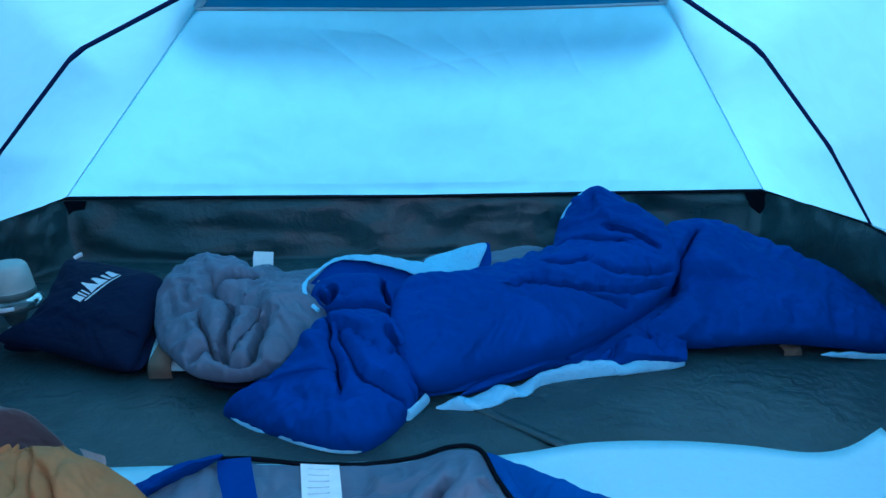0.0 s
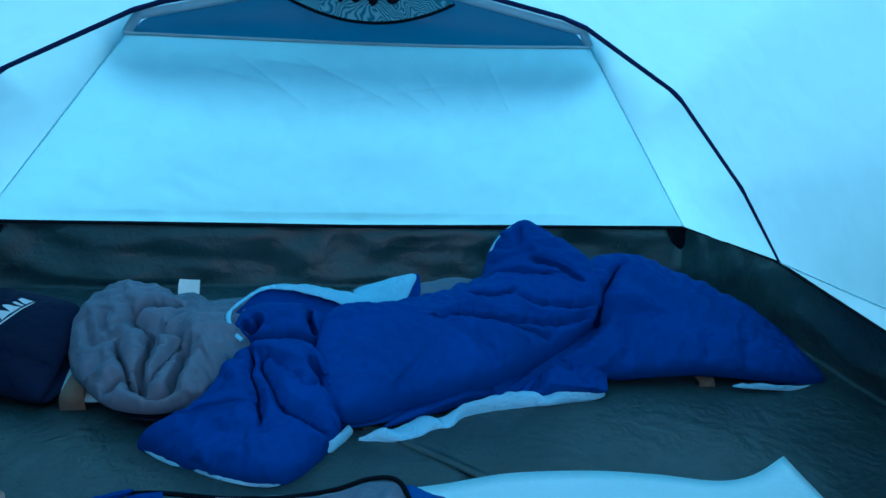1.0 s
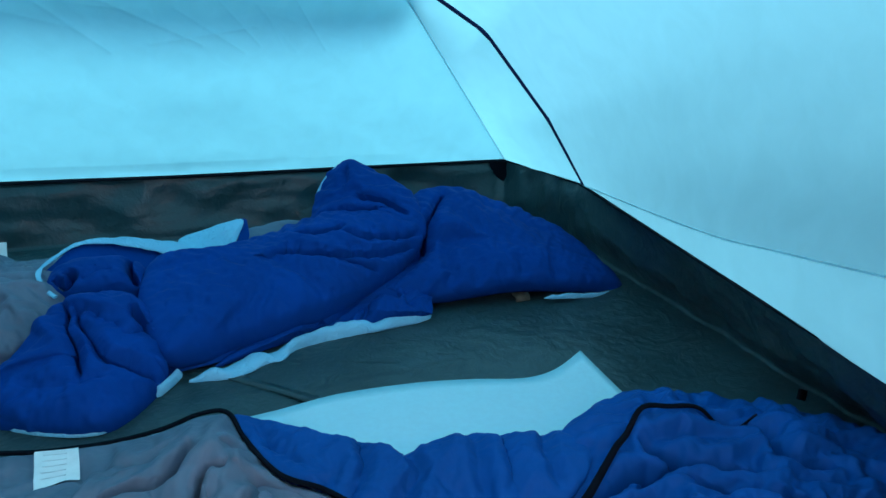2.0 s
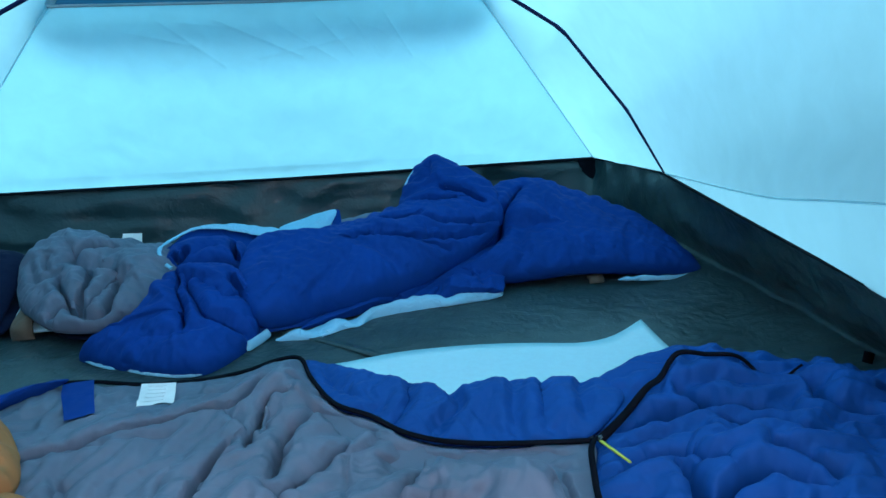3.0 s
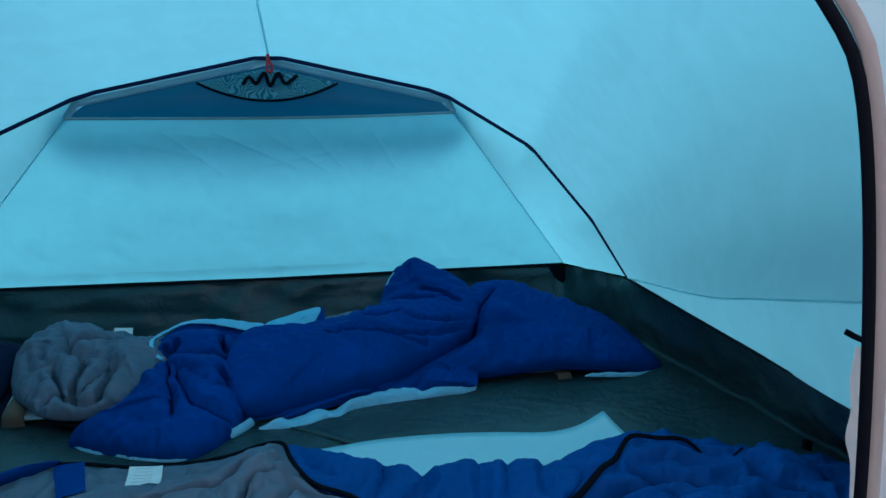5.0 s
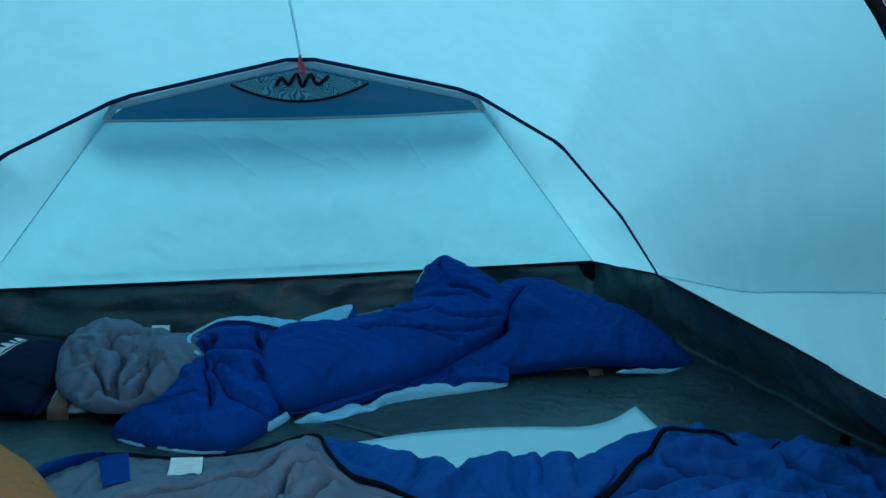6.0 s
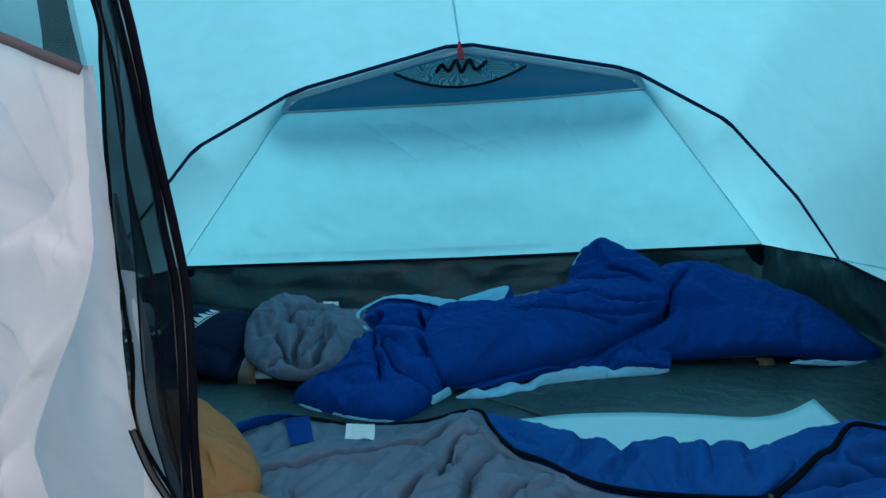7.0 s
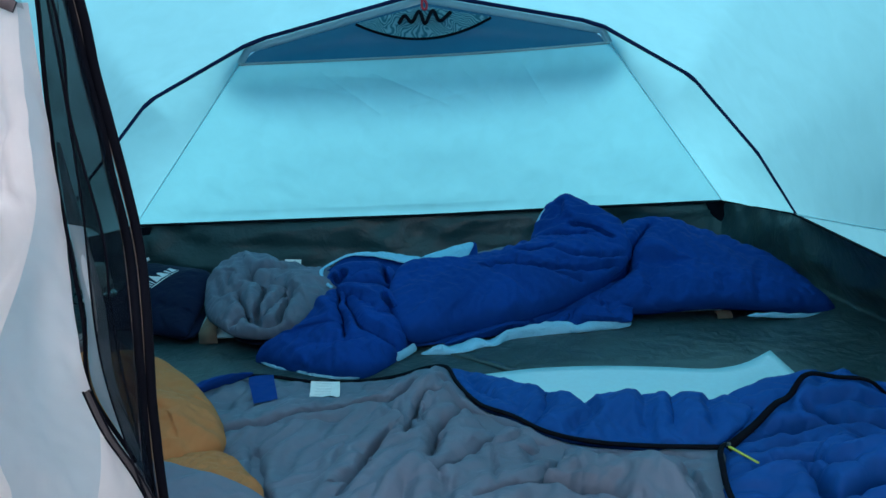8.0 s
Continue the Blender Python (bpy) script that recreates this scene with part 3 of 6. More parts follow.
def moire(name):
    """Two layers of fine net: their moire painted as wavering light and dark lines."""
    m = Nodes(name)
    warp = m.tex("ShaderNodeTexNoise", 9.0, 2)
    mixv = m.n.new("ShaderNodeMixRGB")
    mixv.inputs[0].default_value = 0.2
    m.link(m.co, mixv.inputs[1])
    m.link(warp.outputs["Color"], mixv.inputs[2])
    w = m.n.new("ShaderNodeTexWave")
    w.bands_direction = "Z"
    w.inputs["Scale"].default_value, w.inputs["Distortion"].default_value, w.inputs["Detail"].default_value = 42, 6.0, 2.0
    m.link(mixv.outputs[0], w.inputs["Vector"])
    dif, tra, mix, add = m.n.new("ShaderNodeBsdfDiffuse"), m.n.new("ShaderNodeBsdfTransparent"), m.n.new("ShaderNodeMixShader"), m.n.new("ShaderNodeBsdfTranslucent")
    col = m.ramp(w.outputs["Fac"], [(0.2, (0.06, 0.22, 0.28)), (0.8, (0.26, 0.55, 0.62))])
    m.link(col, dif.inputs[0])
    m.link(col, add.inputs[0])
    mix.inputs[0].default_value = 0.6
    m.link(dif.outputs[0], mix.inputs[1])
    m.link(add.outputs[0], mix.inputs[2])
    m.link(mix.outputs[0], m.out.inputs[0])
    return m.mat


M_MOIRE = moire("vent_net")
M_SIDE_SEAM = thin_cloth("pale_seam_tape", (0.50, 0.70, 0.78), (0.70, 0.86, 0.90), 0.90)

# ---- ground ----
g = bmesh.new()
bmesh.ops.create_grid(g, x_segments=40, y_segments=40, size=400)
tagged(part("ground", g, M_GRASS), "short green grass outside the tent", "ground", kind="structure").location.z = -0.03

# ---- the tent: lines that its panels share ----
APEX = (0.039, 2.29, 0.952)
BEND_R, BEND_L = (0.566, 2.30, 0.842), (-0.496, 2.30, 0.836)
KINK_R, KINK_L = (0.867, 2.319, 0.668), (-0.855, 2.317, 0.669)
LOW_R, LOW_L = (1.052, 2.25, 0.425), (-1.052, 2.25, 0.425)
FOOT_R, FOOT_L = (1.136, 2.157, 0.243), (-1.146, 2.157, 0.243)
SEAM_R, SEAM_L = (1.10, 2.64, 0.226), (-1.10, 2.64, 0.230)
VENT_R, VENT_L = (0.607, 2.304, 0.781), (-0.546, 2.305, 0.770)
TUB_R = [FOOT_R, (1.030, 1.541, 0.242), (0.985, 1.27, 0.240), (0.931, 0.974, 0.238), (0.90, 0.66, 0.235)]
TUB_L = [(-x - 0.01, y, z) for x, y, z in TUB_R]
EDGE_R = [FOOT_R, (0.995, 1.478, 0.313), (0.941, 1.210, 0.358), (0.896, 0.930, 0.407), (0.862, 0.66, 0.452)]
EDGE_L = [(-x - 0.01, y, z) for x, y, z in EDGE_R]


def arch(points, per):
    """Straight runs between the bends of a pole, each cut evenly."""
    out = []
    for a, b in zip(points[:-1], points[1:]):
        for s in np.linspace(0, 1, per, endpoint=False):
            out.append(np.array(a) * (1 - s) + np.array(b) * s)
    out.append(np.array(points[-1]))
    return np.array(out)


REAR = arch([FOOT_R, LOW_R, KINK_R, BEND_R, APEX, BEND_L, KINK_L, LOW_L, FOOT_L], 10)
FRONT = spline([EDGE_R[-1], (0.88, 0.66, 0.62), (0.78, 0.66, 0.86), (0.50, 0.66, 1.07), (0.02, 0.66, 1.16), (-0.46, 0.66, 1.07), (-0.76, 0.66, 0.86), (-0.88, 0.66, 0.62), EDGE_L[-1]], len(REAR))


def roof():
    nu, nv = len(REAR), 44
    right, left = spline(EDGE_R, nv), spline(EDGE_L, nv)
    u = np.linspace(-1, 1, nu)
    rows = []
    for j, v in enumerate(np.linspace(0, 1, nv)):
        row = REAR * (1 - v) + FRONT * v
        row[:, 2] += 0.10 * 4 * v * (1 - v) * np.clip(1 - np.abs(u) ** 2, 0, 1)
        miss_r, miss_l = right[j] - row[0], left[j] - row[-1]
        row += np.clip(1 - (u + 1) / 0.5, 0, 1)[:, None] ** 1.5 * miss_r + np.clip(1 - (1 - u) / 0.5, 0, 1)[:, None] ** 1.5 * miss_l
        rows.append(row)
    p = np.concatenate(rows)
    inside = np.tile((np.abs(u) < 0.99), nv) & np.repeat((np.linspace(0, 1, nv) > 0.01), nu)
    p[:, 2] += 0.003 * fbm(p * 5, 4, 3) * inside
    return p, grid_faces(nv, nu)


roof_p, roof_f = roof()
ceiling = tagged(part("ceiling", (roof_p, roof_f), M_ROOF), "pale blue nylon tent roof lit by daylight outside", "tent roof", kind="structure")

# back wall: leaning panel between the groundsheet and the vent, with two side gussets
def wall_shape(u, v, p):
    w = np.clip(np.minimum(np.minimum(u, 1 - u), np.minimum(v, 1 - v)) * 12, 0, 1)
    p[:, 1] += (0.03 * np.sin(u * np.pi) * np.sin(v * np.pi) + 0.004 * fbm(p * 6, 11, 3)) * w
    top = np.clip((v - 0.55) / 0.35, 0, 1) * w * np.clip(1 - np.abs(u - 0.5) * 2.4, 0, 1)
    for x0, z0, x1, z1, h in CREASES:
        d = distance_to_line(p, np.array([(x0, 2.4, z0), (x1, 2.4, z1)]), np.array([0, 1.0, 0]))
        p[:, 1] += (0.6 * h * np.exp(-d / 0.0045) + 0.2 * h * np.exp(-(d / 0.02) ** 2)) * w
    return p


CREASES = [(-0.30, 0.74, -0.13, 0.60, 0.005), (-0.14, 0.73, 0.10, 0.62, 0.006), (0.04, 0.71, 0.21, 0.60, 0.004), (-0.03, 0.62, 0.24, 0.67, 0.005), (0.14, 0.74, 0.25, 0.62, 0.004), (0.34, 0.74, 0.43, 0.61, 0.004), (-0.22, 0.72, -0.02, 0.70, 0.003), (-0.38, 0.70, -0.20, 0.66, 0.003)]
fan = random.Random(8)
for k in range(16):
    x, z, turn, size = fan.uniform(-0.36, 0.44), fan.uniform(0.60, 0.74), fan.choice((-0.45, -0.15, 0.2, -0.9)) + fan.uniform(-0.2, 0.2), fan.uniform(0.05, 0.14)
    CREASES.append((x - size * math.cos(turn), z - size * math.sin(turn), x + size * math.cos(turn), z + size * math.sin(turn), fan.uniform(0.0006, 0.0016)))
back_low = [SEAM_L, (-0.5, 2.645, 0.223), (0.0, 2.645, 0.220), (0.5, 2.645, 0.221), SEAM_R]
back_top = [VENT_L, (-0.25, 2.31, 0.769), (0.03, 2.31, 0.768), (0.32, 2.31, 0.772), VENT_R]
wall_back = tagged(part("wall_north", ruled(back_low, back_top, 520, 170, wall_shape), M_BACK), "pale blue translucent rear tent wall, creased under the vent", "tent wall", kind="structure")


def gusset(seam, vent, line):
    a = arch([seam, vent], 24)
    b = arch(line, 8)
    b = np.stack([np.interp(np.linspace(0, 1, len(a)), np.linspace(0, 1, len(b)), b[:, k]) for k in range(3)], 1)

    def bow(u, v, p):
        p[:, 1] += 0.015 * np.sin(u * np.pi) * np.sin(v * np.pi)
        return p
    return ruled(a, b, 40, 16, bow)


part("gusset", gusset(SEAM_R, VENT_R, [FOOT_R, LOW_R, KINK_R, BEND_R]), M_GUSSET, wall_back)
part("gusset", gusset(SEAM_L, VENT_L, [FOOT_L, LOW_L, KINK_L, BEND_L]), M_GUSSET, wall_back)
for seam, vent in ((SEAM_R, VENT_R), (SEAM_L, VENT_L)):
    a, b = np.array(seam), np.array(vent)
    part("seam_tape", ribbon([a + (0, -0.006, 0), (a + b) / 2 + (0, -0.004, 0), b + (0, -0.006, 0)], 0.0048, (0, -1, 0.2), 0.0012), M_SIDE_SEAM, wall_back)

# side walls under the roof seam
wall_east = tagged(part("wall_east", ruled(TUB_R, EDGE_R, 50, 8), M_ROOF), "pale blue nylon side wall above the groundsheet", "tent wall", kind="structure")
wall_west = tagged(part("wall_west", ruled(TUB_L, EDGE_L, 50, 8), M_ROOF), "pale blue nylon side wall above the groundsheet", "tent wall", kind="structure")
for wall, edge, s in ((wall_east, EDGE_R, -1), (wall_west, EDGE_L, 1)):
    part("seam_tape", ribbon([(x + s * 0.004, y, z) for x, y, z in edge], 0.0035, (s, 0, 0.2), 0.0008), M_SIDE_SEAM, wall)

# pole sleeve along the rear arch, and the light band under it
sleeve = [np.array(p) + (0, -0.012, 0) for p in (FOOT_R, LOW_R, KINK_R, BEND_R, APEX, BEND_L, KINK_L, LOW_L, FOOT_L)]
path = []
for k, p in enumerate(sleeve):
    if k in (0, len(sleeve) - 1):
        path.append(p)
    else:
        path += [p + (sleeve[k - 1] - p) * 0.08, p + (sleeve[k + 1] - p) * 0.08]
path = arch(path, 6)
part("pole_sleeve", tube(path, 0.0064, 8, sharp=True), M_SLEEVE, wall_back, "dark navy pole sleeve")
for name, side in (("sleeve_band", [VENT_R, np.array(BEND_R) + (0.018, 0, -0.022), np.array(BEND_R) + (-0.03, 0, -0.012), np.array(APEX) + (0, 0, -0.017)]), ("sleeve_band", [np.array(APEX) + (0, 0, -0.017), np.array(BEND_L) + (0.03, 0, -0.012), np.array(BEND_L) + (-0.018, 0, -0.022), VENT_L])):
    part(name, ribbon(arch([np.array(q) for q in side], 8), 0.021, (0, -1, 0), 0.002, sharp=True), M_BAND, wall_back, "pale sewn band")

# vent under the arch
vent = thing("vent", "triangular rear vent, hood shade in its dark blue, net window", "tent vent")
bend_r, bend_l, apex = np.array(BEND_R) + (0.0, 0.004, -0.028), np.array(BEND_L) + (0.0, 0.004, -0.028), np.array(APEX) + (0, 0.004, -0.026)
top_line = arch([VENT_L, bend_l, apex, bend_r, VENT_R], 12)
low_line = np.stack([np.interp(np.linspace(0, 1, len(top_line)), np.linspace(0, 1, 5), np.array(back_top)[:, k]) for k in range(3)], 1)


def vent_shape(u, v, p):
    p[:, 1] -= 0.02 * np.sin(v * np.pi) * np.sin(u * np.pi)
    p[:, 1] += 0.004 * folds(p, (0.6, 0, 1), 9, 5, 3) * np.sin(v * np.pi)
    return p


part("vent_panel", ruled(low_line, top_line, 70, 20, vent_shape), M_VENT, vent)
part("piping", tube([np.array(p) + (0, -0.010, 0.0) for p in back_top], 0.0045, 8), M_SEAM, vent, "grey piped lower edge")
lens = []
LW, LX = 0.205, 0.037
for k in range(41):
    s = -1 + k / 20
    lens.append((LX + s * LW, 2.262, 0.868 - 0.052 * (1 - s * s)))
roof_line = []
for k in range(41):
    s = -1 + k / 20
    roof_line.append((LX + s * LW, 2.262, 0.912 - abs(s) * 0.042))
net_win = part("net_window", ruled(lens, roof_line, 41, 12), M_MOIRE, vent, "fine net with moire ripples painted in its colour")
part("binding", tube([(x, y - 0.003, z) for x, y, z in lens], 0.004, 6), M_BLACK, vent)
mark = [(-0.075, 0.862), (-0.055, 0.885), (-0.035, 0.866), (-0.010, 0.896), (0.005, 0.860), (0.030, 0.896), (0.050, 0.866), (0.085, 0.890)]
part("woven_mark", ribbon([(LX + x, 2.256, z) for x, z in mark], 0.011, (0, -1, 0), 0.001, 60), M_BLACK, vent, "dark zigzag mark")
part("cord_loop", tube([(0.039, 2.272, 0.955), (0.041, 2.262, 0.935), (0.050, 2.256, 0.915), (0.046, 2.254, 0.900), (0.036, 2.256, 0.906), (0.036, 2.258, 0.925), (0.038, 2.268, 0.952)], 0.004, 8, 40), M_RED, vent, "red cord loop")

# hood over the vent, outside: unseen, added to shade the wall below it
hood_top = [(-0.60, 2.34, 0.80), (-0.52, 2.34, 0.87), (0.04, 2.34, 0.99), (0.57, 2.34, 0.87), (0.66, 2.34, 0.80)]
hood_low = [(-0.60, 2.39, 0.74), (-0.42, 2.43, 0.745), (0.04, 2.46, 0.765), (0.48, 2.43, 0.745), (0.66, 2.39, 0.74)]
hood = tagged(part("shading_hood", ruled(hood_low, hood_top, 50, 12), M_HOOD), "unseen blue hood added outside to shade the wall under the vent", "rain hood")

# ridge seam
mid = len(REAR) // 2
ridge = np.array([roof_p[j * len(REAR) + mid] for j in range(0, 44)])
part("ridge_tape", ribbon(ridge + (0, 0, -0.004), 0.0065, (0, 0, -1), 0.0012, sharp=True), M_SIDE_SEAM, ceiling)

# ---- groundsheet: floor and tub walls in one ----
def tub():
    top = [TUB_R[4], TUB_R[3], TUB_R[2], TUB_R[1], FOOT_R, (1.130, 2.45, 0.232), SEAM_R, (0.55, 2.643, 0.222), (0.0, 2.643, 0.220), (-0.55, 2.643, 0.224), SEAM_L, (-1.145, 2.45, 0.236), FOOT_L, TUB_L[1], TUB_L[2], TUB_L[3], TUB_L[4]]
    low = [(1.12, 0.66, 0.0), (1.14, 0.974, 0.0), (1.15, 1.27, 0.0), (1.16, 1.541, 0.0), (1.16, 2.157, 0.0), (1.14, 2.45, 0.0), (1.07, 2.58, 0.0), (0.55, 2.60, 0.0), (0.0, 2.60, 0.0), (-0.55, 2.60, 0.0), (-1.07, 2.58, 0.0), (-1.15, 2.45, 0.0), (-1.17, 2.157, 0.0), (-1.17, 1.541, 0.0), (-1.16, 1.27, 0.0), (-1.15, 0.974, 0.0), (-1.13, 0.66, 0.0)]
    n = 220
    seg = np.linspace(0, len(top) - 1, n)
    top = np.stack([np.interp(seg, range(len(top)), np.array(top)[:, k]) for k in range(3)], 1)
    low = np.stack([np.interp(seg, range(len(low)), np.array(low)[:, k]) for k in range(3)], 1)
    core = low * np.array([0.55, 0, 0]) + np.array([0, 1.5, 0.0])
    core[:, 1] = 0.66 + (low[:, 1] - 0.66) * 0.45
    core[:, 2] = 0.0
    rows = []
    for s in np.linspace(0, 1, 22):
        rows.append(top * (1 - s) + low * s)
    inward = core - low
    inward /= np.linalg.norm(inward, axis=1)[:, None]
    for k, s in enumerate(np.linspace(0, 1, 40)[1:]):
        rows.append(low * (1 - s) + core * s)
    p = np.concatenate(rows)
    s_all = np.repeat(np.concatenate([np.linspace(0, 1, 22), 1 + np.linspace(0, 1, 40)[1:]]), n)
    # rounded foot of the walls
    p[:, 2] += 0.035 * np.exp(-((s_all - 1.0) / 0.22) ** 2) * (s_all > 1.0) + 0.035 * np.exp(-((s_all - 1.0) / 0.35) ** 2) * (s_all <= 1.0)
    out = np.tile(np.vstack([inward] * 1), (len(rows), 1))
    wall = np.clip((1.15 - s_all) / 0.3, 0, 1) * np.clip(s_all * 8, 0, 1)
    c = crumple(p, 5.5, 3) * 0.06 + crumple(p, 11.0, 8) * 0.022 + 0.006 * ridged(np.stack([p[:, 0] + p[:, 1], p[:, 2] * 2, 0 * p[:, 0]], 1), (0.6, 1, 0), 7.0, 91)
    p += out * (c * wall)[:, None]
    flat = 1 - np.clip((1.2 - s_all) / 0.3, 0, 1)
    press = 1 - 0.8 * np.clip((1.60 - p[:, 1]) / 0.05, 0, 1) * np.clip((0.85 - p[:, 0]) / 0.1, 0, 1)
    p[:, 2] += flat * press * (0.004 * np.abs(fbm(p * 3, 31, 2)) + 0.0016 * folds(p, (1, 0.5, 0), 4, 77, 3) + 0.004)
    faces = grid_faces(len(rows), n)
    end = (len(rows) - 1) * n
    return p, faces, p[end:end + n]


tub_p, tub_f, inner = tub()
floor = tagged(part("floor", (tub_p, tub_f), M_FLOOR), "dark green coated groundsheet with crumpled raised edges", "groundsheet", kind="structure")


def floor_core():
    nx, ny = 90, 60
    left, right = inner[-1], inner[0]
    back = inner[:, 1].max()
    v = np.linspace(0, 1, ny)
    xs = np.linspace(-0.66, 0.66, nx)
    p = np.array([(x, 0.60 + (back - 0.60 + 0.02) * t, 0.0) for t in v for x in xs])
    press = 1 - 0.8 * np.clip((1.60 - p[:, 1]) / 0.05, 0, 1)
    p[:, 2] = press * (0.004 * np.abs(fbm(p * 3, 31, 2)) + 0.0016 * folds(p, (1, 0.5, 0), 4, 77, 3) + 0.004)
    return p, grid_faces(ny, nx)


part("floor_centre", floor_core(), M_FLOOR, floor)
part("floor_hem", ribbon([(-0.25, 1.99, 0.006), (0.075, 1.712, 0.006), (0.237, 1.560, 0.006), (0.30, 1.50, 0.004)], 0.022, (0, 0, 1), 0.007), M_FLOOR, floor, "raised straight floor seam")
edge_line = [np.array(p) for p in (TUB_R[4], TUB_R[2], FOOT_R, (1.130, 2.45, 0.232), SEAM_R, (0.0, 2.643, 0.220), SEAM_L, (-1.145, 2.45, 0.236), FOOT_L, TUB_L[2], TUB_L[4])]
part("edge_binding", ribbon(arch([p + np.array([-0.006 * np.sign(p[0]) * (abs(p[0]) > 1.0), -0.006 * (p[1] > 2.6), 0.0]) for p in edge_line], 8), 0.016, (0, -0.4, 1), 0.003, sharp=True), M_BLACK, floor, "black seam binding")
for s in (1, -1):
    part("corner_patch", ruled([(s * 1.035, 2.628, 0.222), (s * 1.10, 2.622, 0.222), (s * 1.125, 2.54, 0.224)], [(s * 1.06, 2.624, 0.155), (s * 1.10, 2.612, 0.140), (s * 1.128, 2.555, 0.150)], 16, 8), M_BLACK, floor, "black corner reinforcement")

# ---- front wall with the open door ----
DOOR_R = [(0.66, 0.662, 0.02), (0.672, 0.662, 0.30), (0.668, 0.662, 0.52), (0.650, 0.662, 0.67), (0.614, 0.662, 0.737), (0.545, 0.662, 0.815), (0.42, 0.662, 0.93), (0.25, 0.662, 1.03), (0.02, 0.662, 1.075)]
OUT_R = [(1.10, 0.655, 0.0), (1.0, 0.655, 0.20), (0.91, 0.655, 0.44), (0.88, 0.655, 0.62), (0.78, 0.655, 0.86), (0.66, 0.655, 0.97), (0.50, 0.655, 1.07), (0.27, 0.655, 1.14), (0.02, 0.655, 1.16)]
wall_front = tagged(part("wall_south", ruled(DOOR_R, OUT_R, 60, 10), M_WHITE), "white nylon front wall round the open door", "tent wall", kind="structure")
DOOR_L = [(-0.20, 0.662, 1.055), (-0.35, 0.662, 0.99), (-0.48, 0.662, 0.90), (-0.58, 0.662, 0.78), (-0.64, 0.662, 0.60), (-0.66, 0.662, 0.30), (-0.66, 0.662, 0.02)]
OUT_L = [(-0.22, 0.655, 1.14), (-0.46, 0.655, 1.07), (-0.66, 0.655, 0.97), (-0.77, 0.655, 0.86), (-0.88, 0.655, 0.62), (-0.92, 0.655, 0.44), (-1.12, 0.655, 0.0)]
part("front_panel", ruled([(0.02, 0.662, 1.075)] + DOOR_L, [(0.02, 0.655, 1.16)] + OUT_L, 60, 10), M_WHITE, wall_front)
part("door_binding", ribbon([(x, y - 0.006, z) for x, y, z in DOOR_R], 0.012, (0, -1, 0), 0.003), M_BLACK, wall_front, "black door binding")
part("zip_tape", ribbon([(x + 0.013 * (1 if k < 5 else 0.7), y - 0.006, z + (0.0 if k < 3 else 0.011)) for k, (x, y, z) in enumerate(DOOR_R)], 0.016, (0, -1, 0), 0.002), cloth("taupe_zip_tape", (0.30, 0.25, 0.24), 0.8), wall_front, "taupe zip tape")

# unseen porch, added: closes the place over and behind the camera, dims front light
def porch():
    arc = np.array(spline([(1.16, 0.63, 0.0), (1.04, 0.63, 0.30), (0.95, 0.63, 0.62), (0.84, 0.63, 0.90), (0.54, 0.63, 1.13), (0.02, 0.63, 1.22), (-0.50, 0.63, 1.13), (-0.82, 0.63, 0.90), (-0.95, 0.63, 0.62), (-1.06, 0.63, 0.30), (-1.18, 0.63, 0.0)], 60))
    turn = np.linspace(0, math.pi, 60)
    foot = np.stack([1.16 * np.cos(turn), 0.63 - 1.75 * np.sin(turn) ** 0.8, -0.02 + 0 * turn], 1)
    rows = []
    for v in np.linspace(0, 1, 26):
        row = arc * (1 - v) + foot * v
        row[:, 2] += 0.28 * arc[:, 2] * math.sin(math.pi * v)
        rows.append(row)
    p = np.concatenate(rows)
    p[:, 2] += 0.004 * fbm(p * 4, 61, 2) * np.repeat(np.linspace(0, 1, 26) > 0.02, 60)
    return p, grid_faces(26, 60)


tagged(part("dimming_porch", porch(), M_FLY), "unseen pale nylon porch added to dim the front light", "tent porch", kind="structure")

# the inner door, unzipped and pulled aside: net above, white nylon below, gathered along its zip
door = thing("tent_door", "half-open net and white nylon tent door hanging in folds", "tent door")
ZIP = [(-0.235, 0.672, 1.07), (-0.212, 0.678, 0.90), (-0.195, 0.68, 0.749), (-0.180, 0.68, 0.633), (-0.166, 0.68, 0.507), (-0.156, 0.66, 0.442), (-0.154, 0.65, 0.391), (-0.154, 0.64, 0.297), (-0.15, 0.64, 0.15), (-0.14, 0.64, 0.02)]
INNER = [(-0.30, 0.67, 1.06), (-0.262, 0.668, 0.90), (-0.213, 0.662, 0.745), (-0.211, 0.660, 0.697), (-0.215, 0.658, 0.599), (-0.214, 0.656, 0.512), (-0.208, 0.652, 0.435), (-0.209, 0.648, 0.366), (-0.172, 0.635, 0.302), (-0.15, 0.636, 0.15), (-0.145, 0.636, 0.02)]


def waves(count, depth, seed):
    def shape(u, v, p):
        w = np.sin(v * np.pi)
        p[:, 1] += depth * w * np.sin(v * count * 2 * np.pi + 2.0 * value_noise(p * 4, seed)) + 0.006 * w * fbm(p * 9, seed, 2)
        return p
    return shape


part("net_panel", ruled(INNER, ZIP, 80, 30, waves(1.5, 0.010, 2)), M_NET_THIN, door, "black insect net in narrow folds")
DARK = [(-0.285, 0.666, 1.05), (-0.250, 0.664, 0.90), (-0.207, 0.660, 0.74), (-0.196, 0.660, 0.66), (-0.196, 0.656, 0.60), (-0.182, 0.654, 0.50), (-0.183, 0.652, 0.44), (-0.178, 0.648, 0.37), (-0.160, 0.632, 0.30)]
part("net_fold", ruled(INNER[:6], DARK[:6], 60, 8, waves(0.5, 0.004, 9)), M_NET, door)
